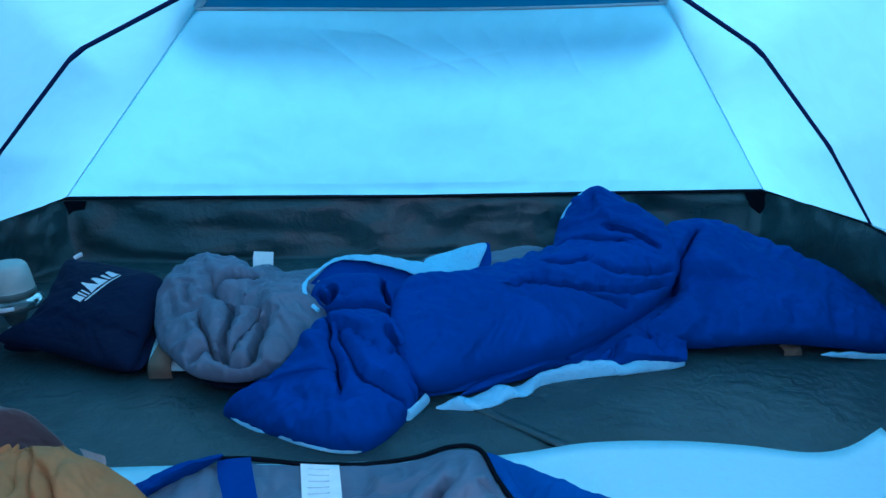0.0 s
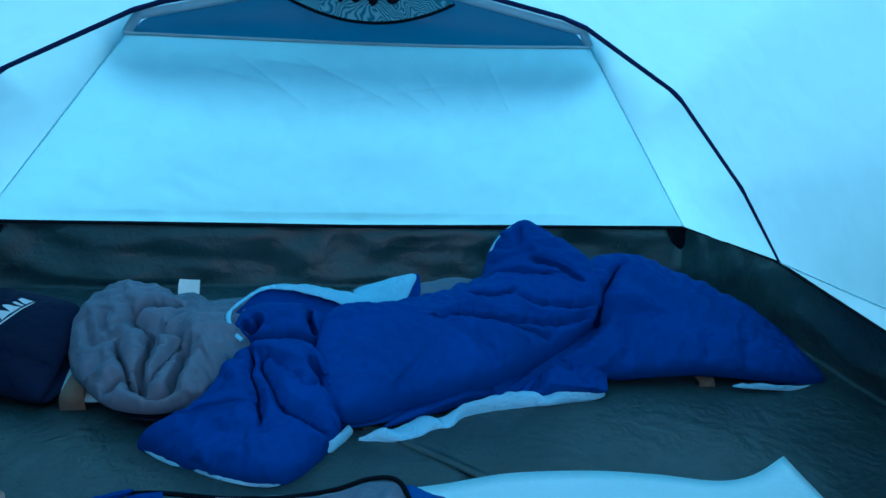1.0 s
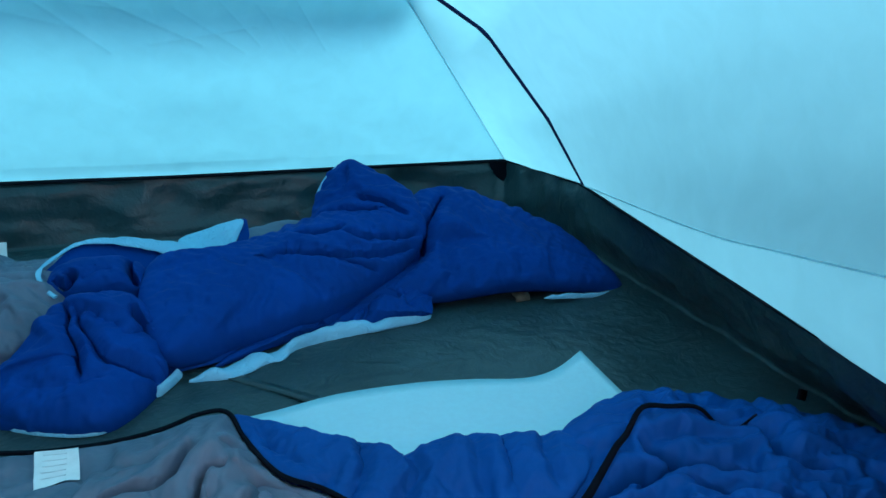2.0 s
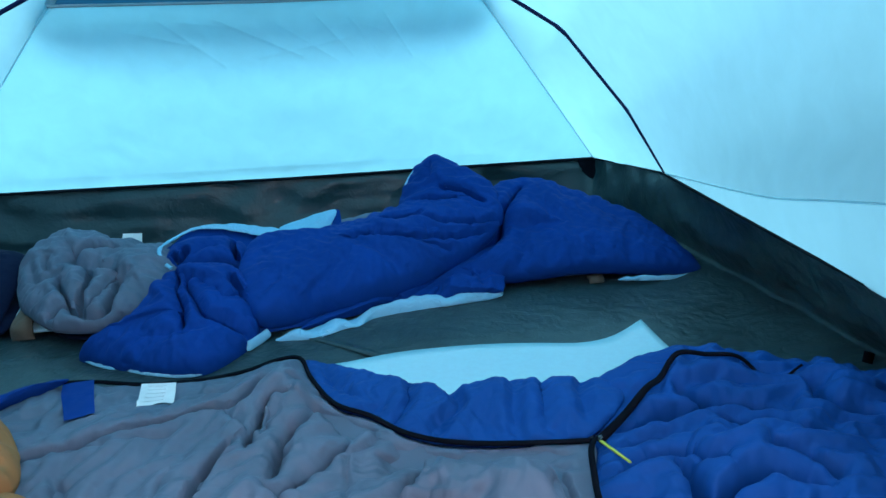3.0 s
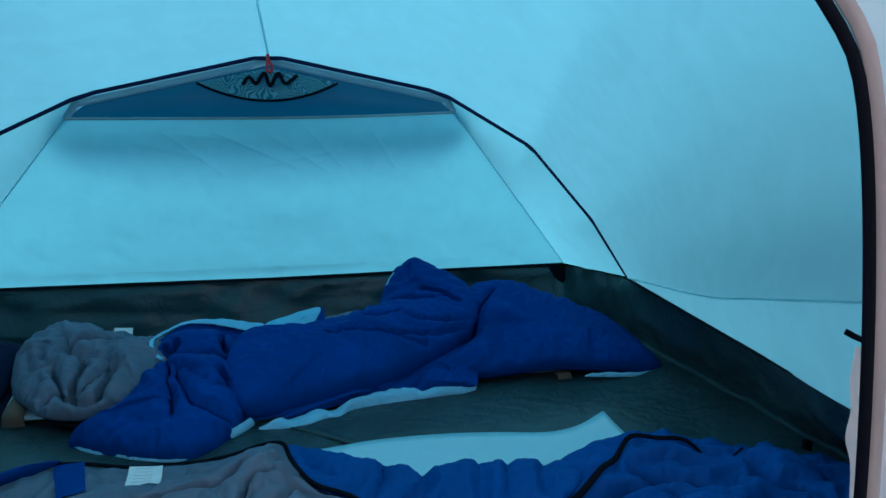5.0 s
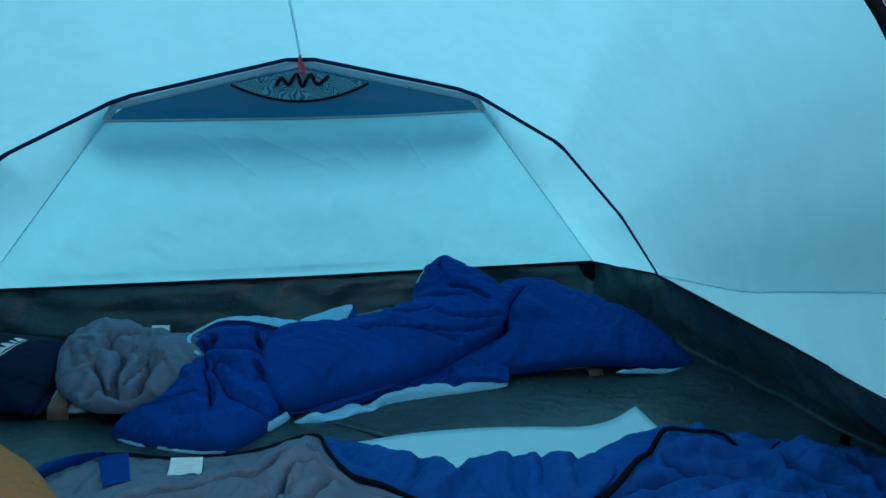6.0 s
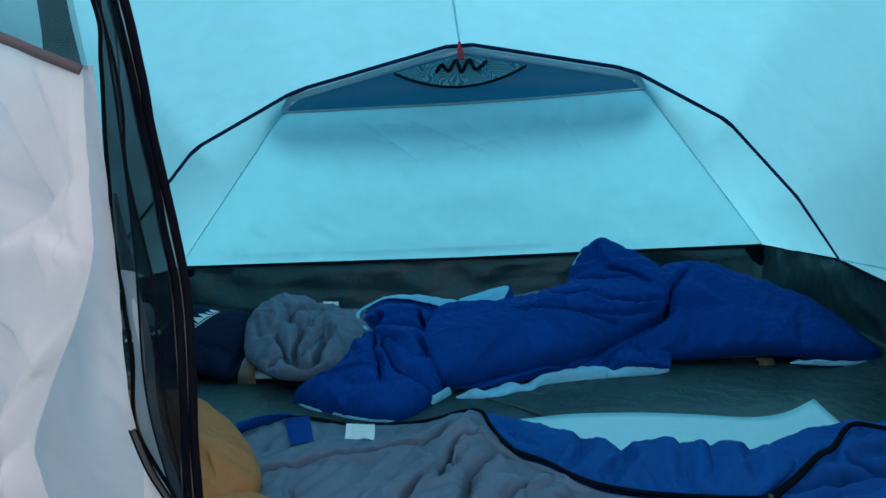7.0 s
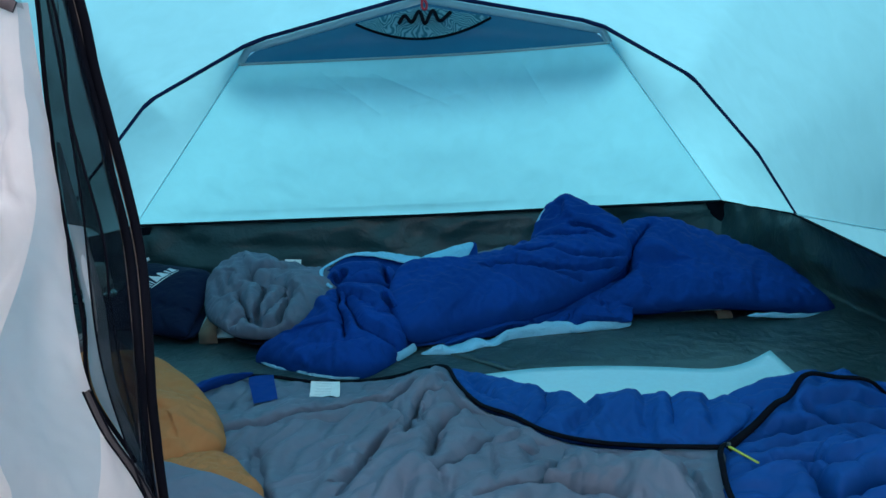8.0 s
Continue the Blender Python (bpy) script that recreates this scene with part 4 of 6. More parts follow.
part("door_panel", ruled([(-0.215, 0.663, 0.58), (-0.214, 0.661, 0.512), (-0.208, 0.657, 0.435), (-0.209, 0.653, 0.366), (-0.173, 0.640, 0.302)], [(-0.212, 0.664, 0.58), (-0.201, 0.663, 0.50), (-0.192, 0.660, 0.44), (-0.190, 0.656, 0.37), (-0.165, 0.642, 0.30)], 30, 8, waves(0.5, 0.001, 33)), M_WHITE_BLUELIT, door)
STRIP_A = [(-0.268, 0.646, 0.95), (-0.252, 0.644, 0.75), (-0.252, 0.644, 0.69)]
STRIP_B = [(-0.240, 0.646, 0.95), (-0.226, 0.644, 0.75), (-0.219, 0.644, 0.69)]
part("net_fold", ruled(STRIP_A, STRIP_B, 30, 6), M_NET, door)
part("upper_net", ruled([(-0.62, 0.652, 0.83), (-0.50, 0.652, 0.80), (-0.296, 0.650, 0.719), (-0.217, 0.650, 0.685)], [(-0.56, 0.656, 0.92), (-0.45, 0.656, 0.97), (-0.34, 0.658, 1.03), (-0.262, 0.660, 1.055)], 40, 24, waves(1.0, 0.006, 5)), M_NET_THIN, door, "single layer of fine net")
FOLD_L, FOLD_R = [], []
inner_line, zip_line = spline(INNER, 40), spline(ZIP, 40)
for k, (lo, hi) in enumerate(((0.80, 0.97), (0.72, 0.95), (0.62, 0.92), (0.45, 0.90), (0.40, 0.90), (0.36, 0.86), (0.32, 0.82), (0.34, 0.80))):
    a, b = inner_line[k * 5], zip_line[k * 5]
    FOLD_L.append(a + (b - a) * lo + (0, -0.012, 0))
    FOLD_R.append(a + (b - a) * hi + (0, -0.010, 0))
part("net_fold", ruled(FOLD_L, FOLD_R, 60, 8, waves(0.5, 0.003, 19)), M_NET, door)
part("net_binding", tube(FOLD_L, 0.0009, 6, 90), M_BLACK, door)


def wavy(line, dx, dy, seed):
    pts = spline(line, 60) + np.array([dx, dy, 0.0])
    pts[:, 0] += 0.0016 * value_noise(pts * 22, seed)
    return pts


part("zip", ribbon(wavy(ZIP, 0.0, 0.0, 1), 0.0085, (0.25, -1, 0), 0.002, 90), M_BLACK, door, "black zip tape")
part("zip", ribbon(wavy(ZIP, -0.0072, -0.004, 2), 0.0072, (0.6, -1, 0), 0.0025, 90), M_BLACK, door, "black zip tape")
M_TEETH = plain("brown_zip_stitching", (0.13, 0.095, 0.08), 0.6)
part("zip_stitching", tube(wavy(ZIP, -0.0030, -0.0035, 1), 0.0003, 6, 120), M_TEETH, door)
part("zip_stitching", tube(wavy(ZIP, -0.0095, -0.0085, 2), 0.0003, 6, 120), M_TEETH, door)
part("net_binding", tube(wavy(INNER[:9], 0, 0, 5), 0.0019, 6, 80), M_BLACK, door)
part("net_binding", tube(DARK, 0.0012, 6, 80), M_BLACK, door)
HEM = [(-0.207, 0.640, 0.368), (-0.190, 0.632, 0.332), (-0.166, 0.628, 0.290), (-0.150, 0.628, 0.24), (-0.14, 0.628, 0.18)]
part("hem_tape", ribbon(HEM, 0.006, (0, -1, 0), 0.002), cloth("grey_tape", (0.045, 0.045, 0.052), 0.8), door, "grey hem tape")
for dx in (-0.0035, 0.0035):
    part("hem_stitching", tube([(x + dx, y - 0.002, z) for x, y, z in HEM], 0.0009, 6, 60), M_BLACK, door)
# back layer, single, bluish light in its colour, from the hem to the floor
GB_L = [(-0.34, 0.700, 0.70), (-0.34, 0.700, 0.52), (-0.36, 0.690, 0.36), (-0.36, 0.680, 0.18), (-0.36, 0.680, 0.02)]
GB_R = [(-0.214, 0.652, 0.69), (-0.212, 0.650, 0.52), (-0.207, 0.644, 0.366), (-0.150, 0.634, 0.24), (-0.14, 0.634, 0.02)]
def hanging(left, right, along, spare, seed, nu=160, nv=70):
    """A sheet of loose nylon that hangs in soft creases."""
    flat_p, faces = ruled(left, right, nu, nv)
    v = np.tile(np.linspace(0, 1, nv), nu)
    p = waves(1.0, 0.004, seed)(np.repeat(np.linspace(0, 1, nu), nv), v, flat_p.copy())
    p += buckled(flat_p, p, np.abs(2 * v - 1), np.zeros(len(p)), along, np.array([0, -1.0, 0]), *spare, seed)
    return p, faces


part("door_panel", hanging(GB_L, GB_R, (-0.25, 0, 1), (0.010, (0.02, 0.06), 260, 0.003), 14), M_WHITE_BLUELIT, door, "single white nylon layer with blue light put in its colour")
PALE_L = [(-0.200, 0.638, 0.336), (-0.205, 0.636, 0.29), (-0.222, 0.634, 0.22), (-0.24, 0.632, 0.10), (-0.25, 0.632, 0.02)]
PALE_R = [(-0.196, 0.637, 0.335), (-0.172, 0.633, 0.29), (-0.155, 0.631, 0.22), (-0.143, 0.630, 0.10), (-0.135, 0.630, 0.02)]
part("door_panel", ruled(PALE_L, PALE_R, 40, 12, waves(0.7, 0.003, 24)), M_WHITE, door)
# front layer: white nylon folded over
WH_R = [(-0.217, 0.64, 0.688), (-0.220, 0.638, 0.60), (-0.214, 0.622, 0.533), (-0.233, 0.618, 0.475), (-0.266, 0.618, 0.415), (-0.286, 0.618, 0.364), (-0.277, 0.618, 0.309), (-0.265, 0.62, 0.20), (-0.26, 0.62, 0.02)]
WH_L = [(-0.64, 0.648, 0.84), (-0.66, 0.642, 0.68), (-0.67, 0.638, 0.58), (-0.67, 0.636, 0.50), (-0.67, 0.636, 0.42), (-0.67, 0.636, 0.35), (-0.67, 0.636, 0.28), (-0.68, 0.636, 0.15), (-0.68, 0.636, 0.02)]


DOOR_CREASES = [(-0.225, 0.60, -0.30, 0.55, 0.012), (-0.255, 0.66, -0.235, 0.57, 0.010), (-0.30, 0.66, -0.27, 0.56, 0.009), (-0.33, 0.48, -0.25, 0.42, 0.010), (-0.36, 0.44, -0.30, 0.30, 0.010), (-0.205, 0.52, -0.34, 0.38, 0.016), (-0.33, 0.60, -0.225, 0.535, -0.012), (-0.235, 0.66, -0.24, 0.56, 0.012), (-0.34, 0.33, -0.27, 0.39, -0.014), (-0.32, 0.40, -0.28, 0.43, 0.010), (-0.60, 0.70, -0.45, 0.45, 0.02), (-0.45, 0.40, -0.40, 0.15, 0.02)]


def white_shape(u, v, p):
    w = np.clip((1 - v) * 8, 0, 1) * np.clip(v * 8, 0, 1) * np.clip(u * 10, 0, 1)
    flat = np.stack([p[:, 0], p[:, 2], 0 * p[:, 0]], 1)
    p[:, 1] += w * (0.004 * folds(p, (0.5, 0, 1), 4, 41, 3) + 0.014 * ridged(flat, (0.75, 1.0, 0), 9.0, 55))
    for x0, z0, x1, z1, h in DOOR_CREASES:
        d, away = distance_to_line(flat, np.array([(x0, z0, 0.0), (x1, z1, 0.0)]), np.array([0, 0, 1.0]), True)
        across = np.array([z0 - z1, x1 - x0, 0.0]) / math.hypot(x1 - x0, z1 - z0)
        s = np.where(away @ across > 0, d, -d) * (1 if h > 0 else -1)
        p[:, 1] -= w * overlap(s, 1.2 * abs(h), 0.008)
    p[:, 1] -= 0.02 * np.exp(-((v - 0.93) / 0.05) ** 2) * np.clip(u * 6, 0, 1)
    return p


def creased_panel():
    flat_p, faces = ruled(WH_L, WH_R, 220, 140)
    p = white_shape(np.repeat(np.linspace(0, 1, 220), 140), np.tile(np.linspace(0, 1, 140), 220), flat_p.copy())
    v = np.tile(np.linspace(0, 1, 140), 220)
    p += buckled(flat_p, p, v, np.zeros(len(p)), (0.42, 0, 1), np.array([0, -1.0, 0]), 0.014, (0.008, 0.075), 340, 0.002, 77)
    return p, faces


part("door_panel", creased_panel(), M_WHITE, door, "white nylon lower panel, creased")
part("top_tape", ribbon([(-0.64, 0.640, 0.842), (-0.48, 0.640, 0.785), (-0.296, 0.634, 0.720), (-0.250, 0.634, 0.700), (-0.215, 0.636, 0.684)], 0.009, (0, -1, 0.2), 0.002), cloth("taupe_tape", (0.085, 0.078, 0.088), 0.85, 0.0), door, "taupe top tape")

door.location.x = -0.006

# care label by the door's edge
care = thing("care_label", "white care label with rows of small dark symbols", "label")
LAB_L = [(0.690, 0.690, 0.420), (0.685, 0.690, 0.385), (0.686, 0.688, 0.355), (0.683, 0.690, 0.325), (0.692, 0.692, 0.295), (0.695, 0.694, 0.245)]
LAB_R = [(0.740, 0.676, 0.400), (0.738, 0.676, 0.370), (0.739, 0.674, 0.340), (0.738, 0.676, 0.310), (0.745, 0.676, 0.285), (0.746, 0.680, 0.235)]
sheet = part("sheet", ruled(LAB_L, LAB_R, 40, 12, waves(0.6, 0.004, 8)), M_TAG, care)
part("stitched_end", ribbon([(0.675, 0.688, 0.436), (0.690, 0.685, 0.428), (0.718, 0.680, 0.418), (0.745, 0.674, 0.410)], 0.006, (0, -1, 0), 0.002), M_BLACK, care)
part("printed_heading", ribbon([(0.705, 0.677, 0.400), (0.740, 0.668, 0.390)], 0.016, (0, -1, 0.2), 0.001, 8), M_INK, care)
for k in range(9):
    z = 0.378 - 0.0155 * k
    x = 0.700 + (0.004 if k > 5 else 0)
    part("printed_symbol", ribbon([(x, 0.680, z), (x + 0.006, 0.678, z - 0.0015)], 0.006, (0, -1, 0.2), 0.001, 4), M_INK, care)
for k in range(7):
    z = 0.378 - 0.018 * k
    part("printed_line", ribbon([(0.714, 0.674, z), (0.738, 0.667, z - 0.006)], 0.0018, (0, -1, 0.2), 0.001, 6), M_INK, care)

# ---- pinched folds of the sleeping bags: line, depth, width to its left, width to its right, lip ----
GREY_FOLDS = [
    ([(-0.552, 1.993, 0.171), (-0.532, 1.956, 0.141)], 0.009, 0.018, 0.018),
    ([(-0.499, 1.926, 0.135), (-0.472, 1.876, 0.122), (-0.451, 1.840, 0.104), (-0.457, 1.830, 0.085)], 0.022, 0.030, 0.026, 1),
    ([(-0.505, 1.800, 0.070), (-0.480, 1.812, 0.080), (-0.457, 1.830, 0.088), (-0.404, 1.775, 0.097)], 0.018, 0.034, 0.028),
    ([(-0.492, 2.020, 0.190), (-0.456, 1.983, 0.166), (-0.414, 1.961, 0.158), (-0.369, 1.943, 0.154), (-0.358, 1.925, 0.130)], 0.036, 0.022, 0.045, 1),
    ([(-0.435, 1.960, 0.144), (-0.426, 1.892, 0.127), (-0.431, 1.844, 0.093), (-0.404, 1.775, 0.097)], 0.018, 0.028, 0.030),
    ([(-0.360, 1.937, 0.130), (-0.366, 1.870, 0.125), (-0.384, 1.830, 0.102), (-0.404, 1.775, 0.090)], 0.022, 0.030, 0.026, 1),
    ([(-0.341, 1.916, 0.152), (-0.350, 1.840, 0.127), (-0.357, 1.804, 0.088), (-0.357, 1.775, 0.072)], 0.016, 0.026, 0.022),
    ([(-0.474, 1.999, 0.185), (-0.457, 2.023, 0.195), (-0.424, 2.032, 0.180), (-0.390, 2.045, 0.165)], 0.018, 0.016, 0.020),
    ([(-0.583, 1.994, 0.150), (-0.552, 1.934, 0.120), (-0.511, 1.935, 0.129)], 0.008, 0.024, 0.020),
    ([(-0.404, 1.775, 0.097), (-0.374, 1.775, 0.085), (-0.350, 1.790, 0.084)], 0.014, 0.020, 0.020),
    ([(-0.537, 1.846, 0.080), (-0.491, 1.812, 0.078), (-0.451, 1.775, 0.058)], 0.009, 0.030, 0.024),
]
FRONT_FOLDS = [
    ([(-0.215, 1.838, 0.155), (-0.206, 1.795, 0.152), (-0.206, 1.757, 0.130), (-0.186, 1.700, 0.116), (-0.178, 1.668, 0.100), (-0.171, 1.641, 0.081)], 0.026, 0.026, 0.034, -1),
    ([(-0.179, 1.815, 0.155), (-0.164, 1.771, 0.129), (-0.139, 1.712, 0.113), (-0.119, 1.690, 0.100), (-0.090, 1.686, 0.089), (-0.065, 1.680, 0.067), (-0.037, 1.670, 0.043)], 0.032, 0.034, 0.030, 1),
    ([(-0.282, 1.668, 0.082), (-0.226, 1.640, 0.068), (-0.169, 1.637, 0.071), (-0.113, 1.655, 0.079)], 0.0090, 0.050, 0.040),
    ([(-0.238, 1.822, 0.132), (-0.232, 1.796, 0.125)], 0.008, 0.012, 0.014),
    ([(-0.320, 1.690, 0.070), (-0.268, 1.716, 0.108), (-0.235, 1.770, 0.120)], 0.006, 0.040, 0.040),
]
SIDE_FOLDS = [
    ([(-0.085, 1.815, 0.145), (-0.062, 1.772, 0.128), (-0.045, 1.735, 0.097), (-0.030, 1.706, 0.056)], 0.022, 0.020, 0.030),
    ([(-0.063, 1.765, 0.123), (-0.085, 1.738, 0.109), (-0.092, 1.706, 0.097), (-0.075, 1.690, 0.079)], 0.022, 0.022, 0.016, -1),
    ([(-0.164, 1.780, 0.129), (-0.139, 1.725, 0.113), (-0.110, 1.698, 0.095)], 0.020, 0.030, 0.020),
]
ROLL_FOLDS = [
    ([(0.191, 1.962, 0.161), (0.248, 1.988, 0.171), (0.301, 1.972, 0.166), (0.382, 1.962, 0.160), (0.509, 1.985, 0.148), (0.596, 2.030, 0.137)], 0.026, 0.020, 0.050, 1),
    ([(0.383, 2.035, 0.188), (0.437, 2.015, 0.178), (0.543, 2.035, 0.165), (0.611, 2.068, 0.160)], 0.018, 0.018, 0.030, 1),
    ([(0.339, 1.956, 0.152), (0.420, 1.933, 0.119), (0.458, 1.928, 0.095)], 0.013, 0.022, 0.032),
    ([(0.191, 1.962, 0.151), (0.259, 1.904, 0.121), (0.293, 1.867, 0.086), (0.306, 1.833, 0.047)], 0.007, 0.050, 0.050),
    ([(0.322, 1.865, 0.093), (0.339, 1.845, 0.048)], 0.007, 0.018, 0.018),
    ([(0.270, 2.060, 0.180), (0.330, 2.035, 0.185), (0.400, 2.060, 0.190)], 0.012, 0.024, 0.030),
]
HOOD_FOLDS = [
    ([(0.345, 2.200, 0.165), (0.383, 2.195, 0.191), (0.453, 2.167, 0.204), (0.510, 2.141, 0.215)], 0.016, 0.026, 0.034, 1),
    ([(0.454, 2.285, 0.296), (0.440, 2.237, 0.258)], 0.009, 0.016, 0.026),
    ([(0.455, 2.205, 0.235), (0.520, 2.160, 0.225), (0.585, 2.110, 0.190)], 0.010, 0.040, 0.036),
    ([(0.430, 2.150, 0.185), (0.500, 2.125, 0.182), (0.575, 2.088, 0.170)], 0.014, 0.020, 0.026, 1),
]
FOOT_FOLDS = [
    ([(0.640, 2.105, 0.190), (0.615, 2.060, 0.160), (0.600, 2.030, 0.134), (0.535, 1.983, 0.110), (0.470, 1.935, 0.091)], 0.026, 0.030, 0.030),
    ([(0.712, 2.195, 0.222), (0.665, 2.130, 0.200), (0.622, 2.071, 0.176)], 0.022, 0.034, 0.024, 1),
    ([(0.655, 2.028, 0.127), (0.644, 1.965, 0.110), (0.640, 1.935, 0.090), (0.617, 1.906, 0.056)], 0.0092, 0.038, 0.034),
    ([(0.724, 1.992, 0.125), (0.715, 1.933, 0.092), (0.691, 1.899, 0.052)], 0.005, 0.050, 0.044),
    ([(0.838, 1.955, 0.111), (0.823, 1.905, 0.060)], 0.006, 0.050, 0.050),
    ([(0.930, 1.945, 0.090), (0.915, 1.895, 0.050)], 0.005, 0.045, 0.045),
    ([(0.630, 2.055, 0.160), (0.680, 2.030, 0.150), (0.760, 2.040, 0.165)], 0.007, 0.040, 0.050),
    ([(0.780, 2.180, 0.200), (0.880, 2.110, 0.165), (0.980, 2.020, 0.110)], 0.005, 0.060, 0.060),
]
LOWER_FOLDS = [
    ([(0.490, 1.950, 0.095), (0.463, 1.930, 0.088), (0.402, 1.882, 0.064), (0.329, 1.838, 0.045), (0.245, 1.805, 0.030)], 0.022, 0.020, 0.024),
    ([(0.423, 1.903, 0.051), (0.407, 1.867, 0.033), (0.388, 1.835, 0.019)], 0.016, 0.026, 0.020, 1),
    ([(0.300, 1.850, 0.040), (0.292, 1.822, 0.019)], 0.010, 0.018, 0.018),
    ([(0.449, 1.925, 0.078), (0.480, 1.916, 0.062), (0.500, 1.900, 0.050)], 0.016, 0.014, 0.024),
    ([(0.513, 1.916, 0.063), (0.516, 1.865, 0.042)], 0.009, 0.026, 0.020),
]
LINING_FOLDS = [
    ([(-0.330, 1.232, 0.05), (-0.282, 1.250, 0.057), (-0.205, 1.278, 0.060), (-0.105, 1.314, 0.057), (-0.045, 1.335, 0.062)], 0.018, 0.016, 0.040, -1),
    ([(-0.292, 1.236, 0.05), (-0.225, 1.250, 0.05), (-0.157, 1.252, 0.05), (-0.105, 1.270, 0.05)], 0.008, 0.014, 0.024),
    ([(-0.090, 1.039, 0.05), (-0.067, 1.080, 0.07), (-0.045, 1.150, 0.062), (-0.014, 1.205, 0.067)], 0.018, 0.016, 0.045, 1),
    ([(0.016, 1.175, 0.07), (0.020, 1.235, 0.060), (0.030, 1.300, 0.07), (0.065, 1.320, 0.075)], 0.020, 0.024, 0.020, -1),
    ([(0.048, 1.085, 0.07), (0.060, 1.190, 0.06), (0.085, 1.240, 0.06), (0.112, 1.275, 0.053)], 0.018, 0.020, 0.026, 1),
    ([(0.095, 1.300, 0.057), (0.140, 1.271, 0.045), (0.205, 1.205, 0.049)], 0.036, 0.026, 0.050),
    ([(0.042, 1.054, 0.075), (0.070, 1.040, 0.08), (0.120, 1.104, 0.060), (0.171, 1.188, 0.050)], 0.016, 0.030, 0.022, -1),
    ([(0.010, 0.955, 0.067), (0.021, 1.019, 0.075)], 0.009, 0.020, 0.030),
    ([(0.200, 0.995, 0.076), (0.250, 0.983, 0.072), (0.293, 0.960, 0.074), (0.330, 0.935, 0.077)], 0.018, 0.016, 0.024, 1),
    ([(0.163, 1.213, 0.049), (0.160, 1.129, 0.05), (0.152, 0.970, 0.07)], 0.005, 0.010, 0.010),
    ([(-0.075, 1.322, 0.05), (-0.031, 1.325, 0.052), (0.000, 1.365, 0.062), (0.020, 1.400, 0.08)], 0.014, 0.022, 0.026),
    ([(0.063, 1.066, 0.069), (0.069, 1.010, 0.071), (0.080, 0.950, 0.05)], 0.009, 0.022, 0.026),
    ([(-0.060, 1.085, 0.07), (-0.024, 1.140, 0.066), (-0.003, 1.165, 0.07)], 0.008, 0.014, 0.020),
    ([(0.264, 1.080, 0.077), (0.251, 1.040, 0.073), (0.221, 1.005, 0.077), (0.205, 0.995, 0.07)], 0.022, 0.018, 0.036, 1),
    ([(0.120, 0.945, 0.08), (0.169, 0.972, 0.08), (0.207, 0.994, 0.072)], 0.014, 0.030, 0.022),
    ([(-0.255, 1.180, 0.043), (-0.221, 1.080, 0.043), (-0.178, 0.990, 0.05)], 0.010, 0.030, 0.026),
    ([(0.225, 1.168, 0.05), (0.295, 1.118, 0.05), (0.380, 1.100, 0.05), (0.475, 1.078, 0.05)], 0.038, 0.030, 0.050, -1),
    ([(0.330, 1.085, 0.06), (0.400, 1.050, 0.07), (0.460, 1.040, 0.07)], 0.010, 0.024, 0.034),
    ([(0.435, 1.060, 0.07), (0.440, 0.980, 0.07), (0.425, 0.900, 0.07)], 0.010, 0.012, 0.024),
    ([(-0.160, 1.420, 0.03), (-0.060, 1.400, 0.04), (0.000, 1.440, 0.05)], 0.008, 0.030, 0.040),
]
SIDE_BLUE_FOLDS = [
    ([(0.674, 1.167, 0.10), (0.691, 1.130, 0.10), (0.704, 1.104, 0.095), (0.665, 1.100, 0.09), (0.621, 1.085, 0.08)], 0.018, 0.024, 0.026),
    ([(0.704, 1.104, 0.095), (0.745, 1.085, 0.09), (0.800, 1.045, 0.09)], 0.016, 0.030, 0.030, 1),
    ([(0.518, 0.985, 0.08), (0.560, 1.000, 0.08), (0.605, 0.985, 0.09), (0.625, 0.935, 0.087)], 0.022, 0.022, 0.036, 1),
    ([(0.588, 0.975, 0.09), (0.582, 0.930, 0.09), (0.572, 0.880, 0.08)], 0.012, 0.022, 0.026),
    ([(0.686, 1.154, 0.099), (0.730, 1.150, 0.105), (0.790, 1.140, 0.108)], 0.008, 0.020, 0.024),
    ([(0.690, 1.070, 0.09), (0.732, 1.020, 0.09), (0.765, 0.985, 0.10), (0.830, 0.960, 0.09)], 0.016, 0.030, 0.030),
    ([(0.699, 0.958, 0.11), (0.721, 0.930, 0.10), (0.759, 0.887, 0.10)], 0.012, 0.026, 0.030),
    ([(0.555, 1.095, 0.064), (0.610, 1.110, 0.076), (0.677, 1.116, 0.096)], 0.012, 0.020, 0.024),
    ([(0.880, 1.120, 0.109), (0.870, 1.065, 0.095), (0.925, 1.025, 0.085)], 0.014, 0.034, 0.034),
    ([(0.574, 0.880, 0.085), (0.660, 0.904, 0.098), (0.727, 0.865, 0.092)], 0.014, 0.030, 0.030),
    ([(0.540, 1.050, 0.07), (0.600, 1.045, 0.08), (0.655, 1.020, 0.09)], 0.012, 0.026, 0.030),
    ([(0.800, 1.200, 0.10), (0.850, 1.150, 0.11), (0.900, 1.100, 0.10)], 0.010, 0.030, 0.030),
    ([(0.960, 1.180, 0.09), (0.980, 1.090, 0.09), (1.020, 1.020, 0.08)], 0.008, 0.034, 0.034),
]
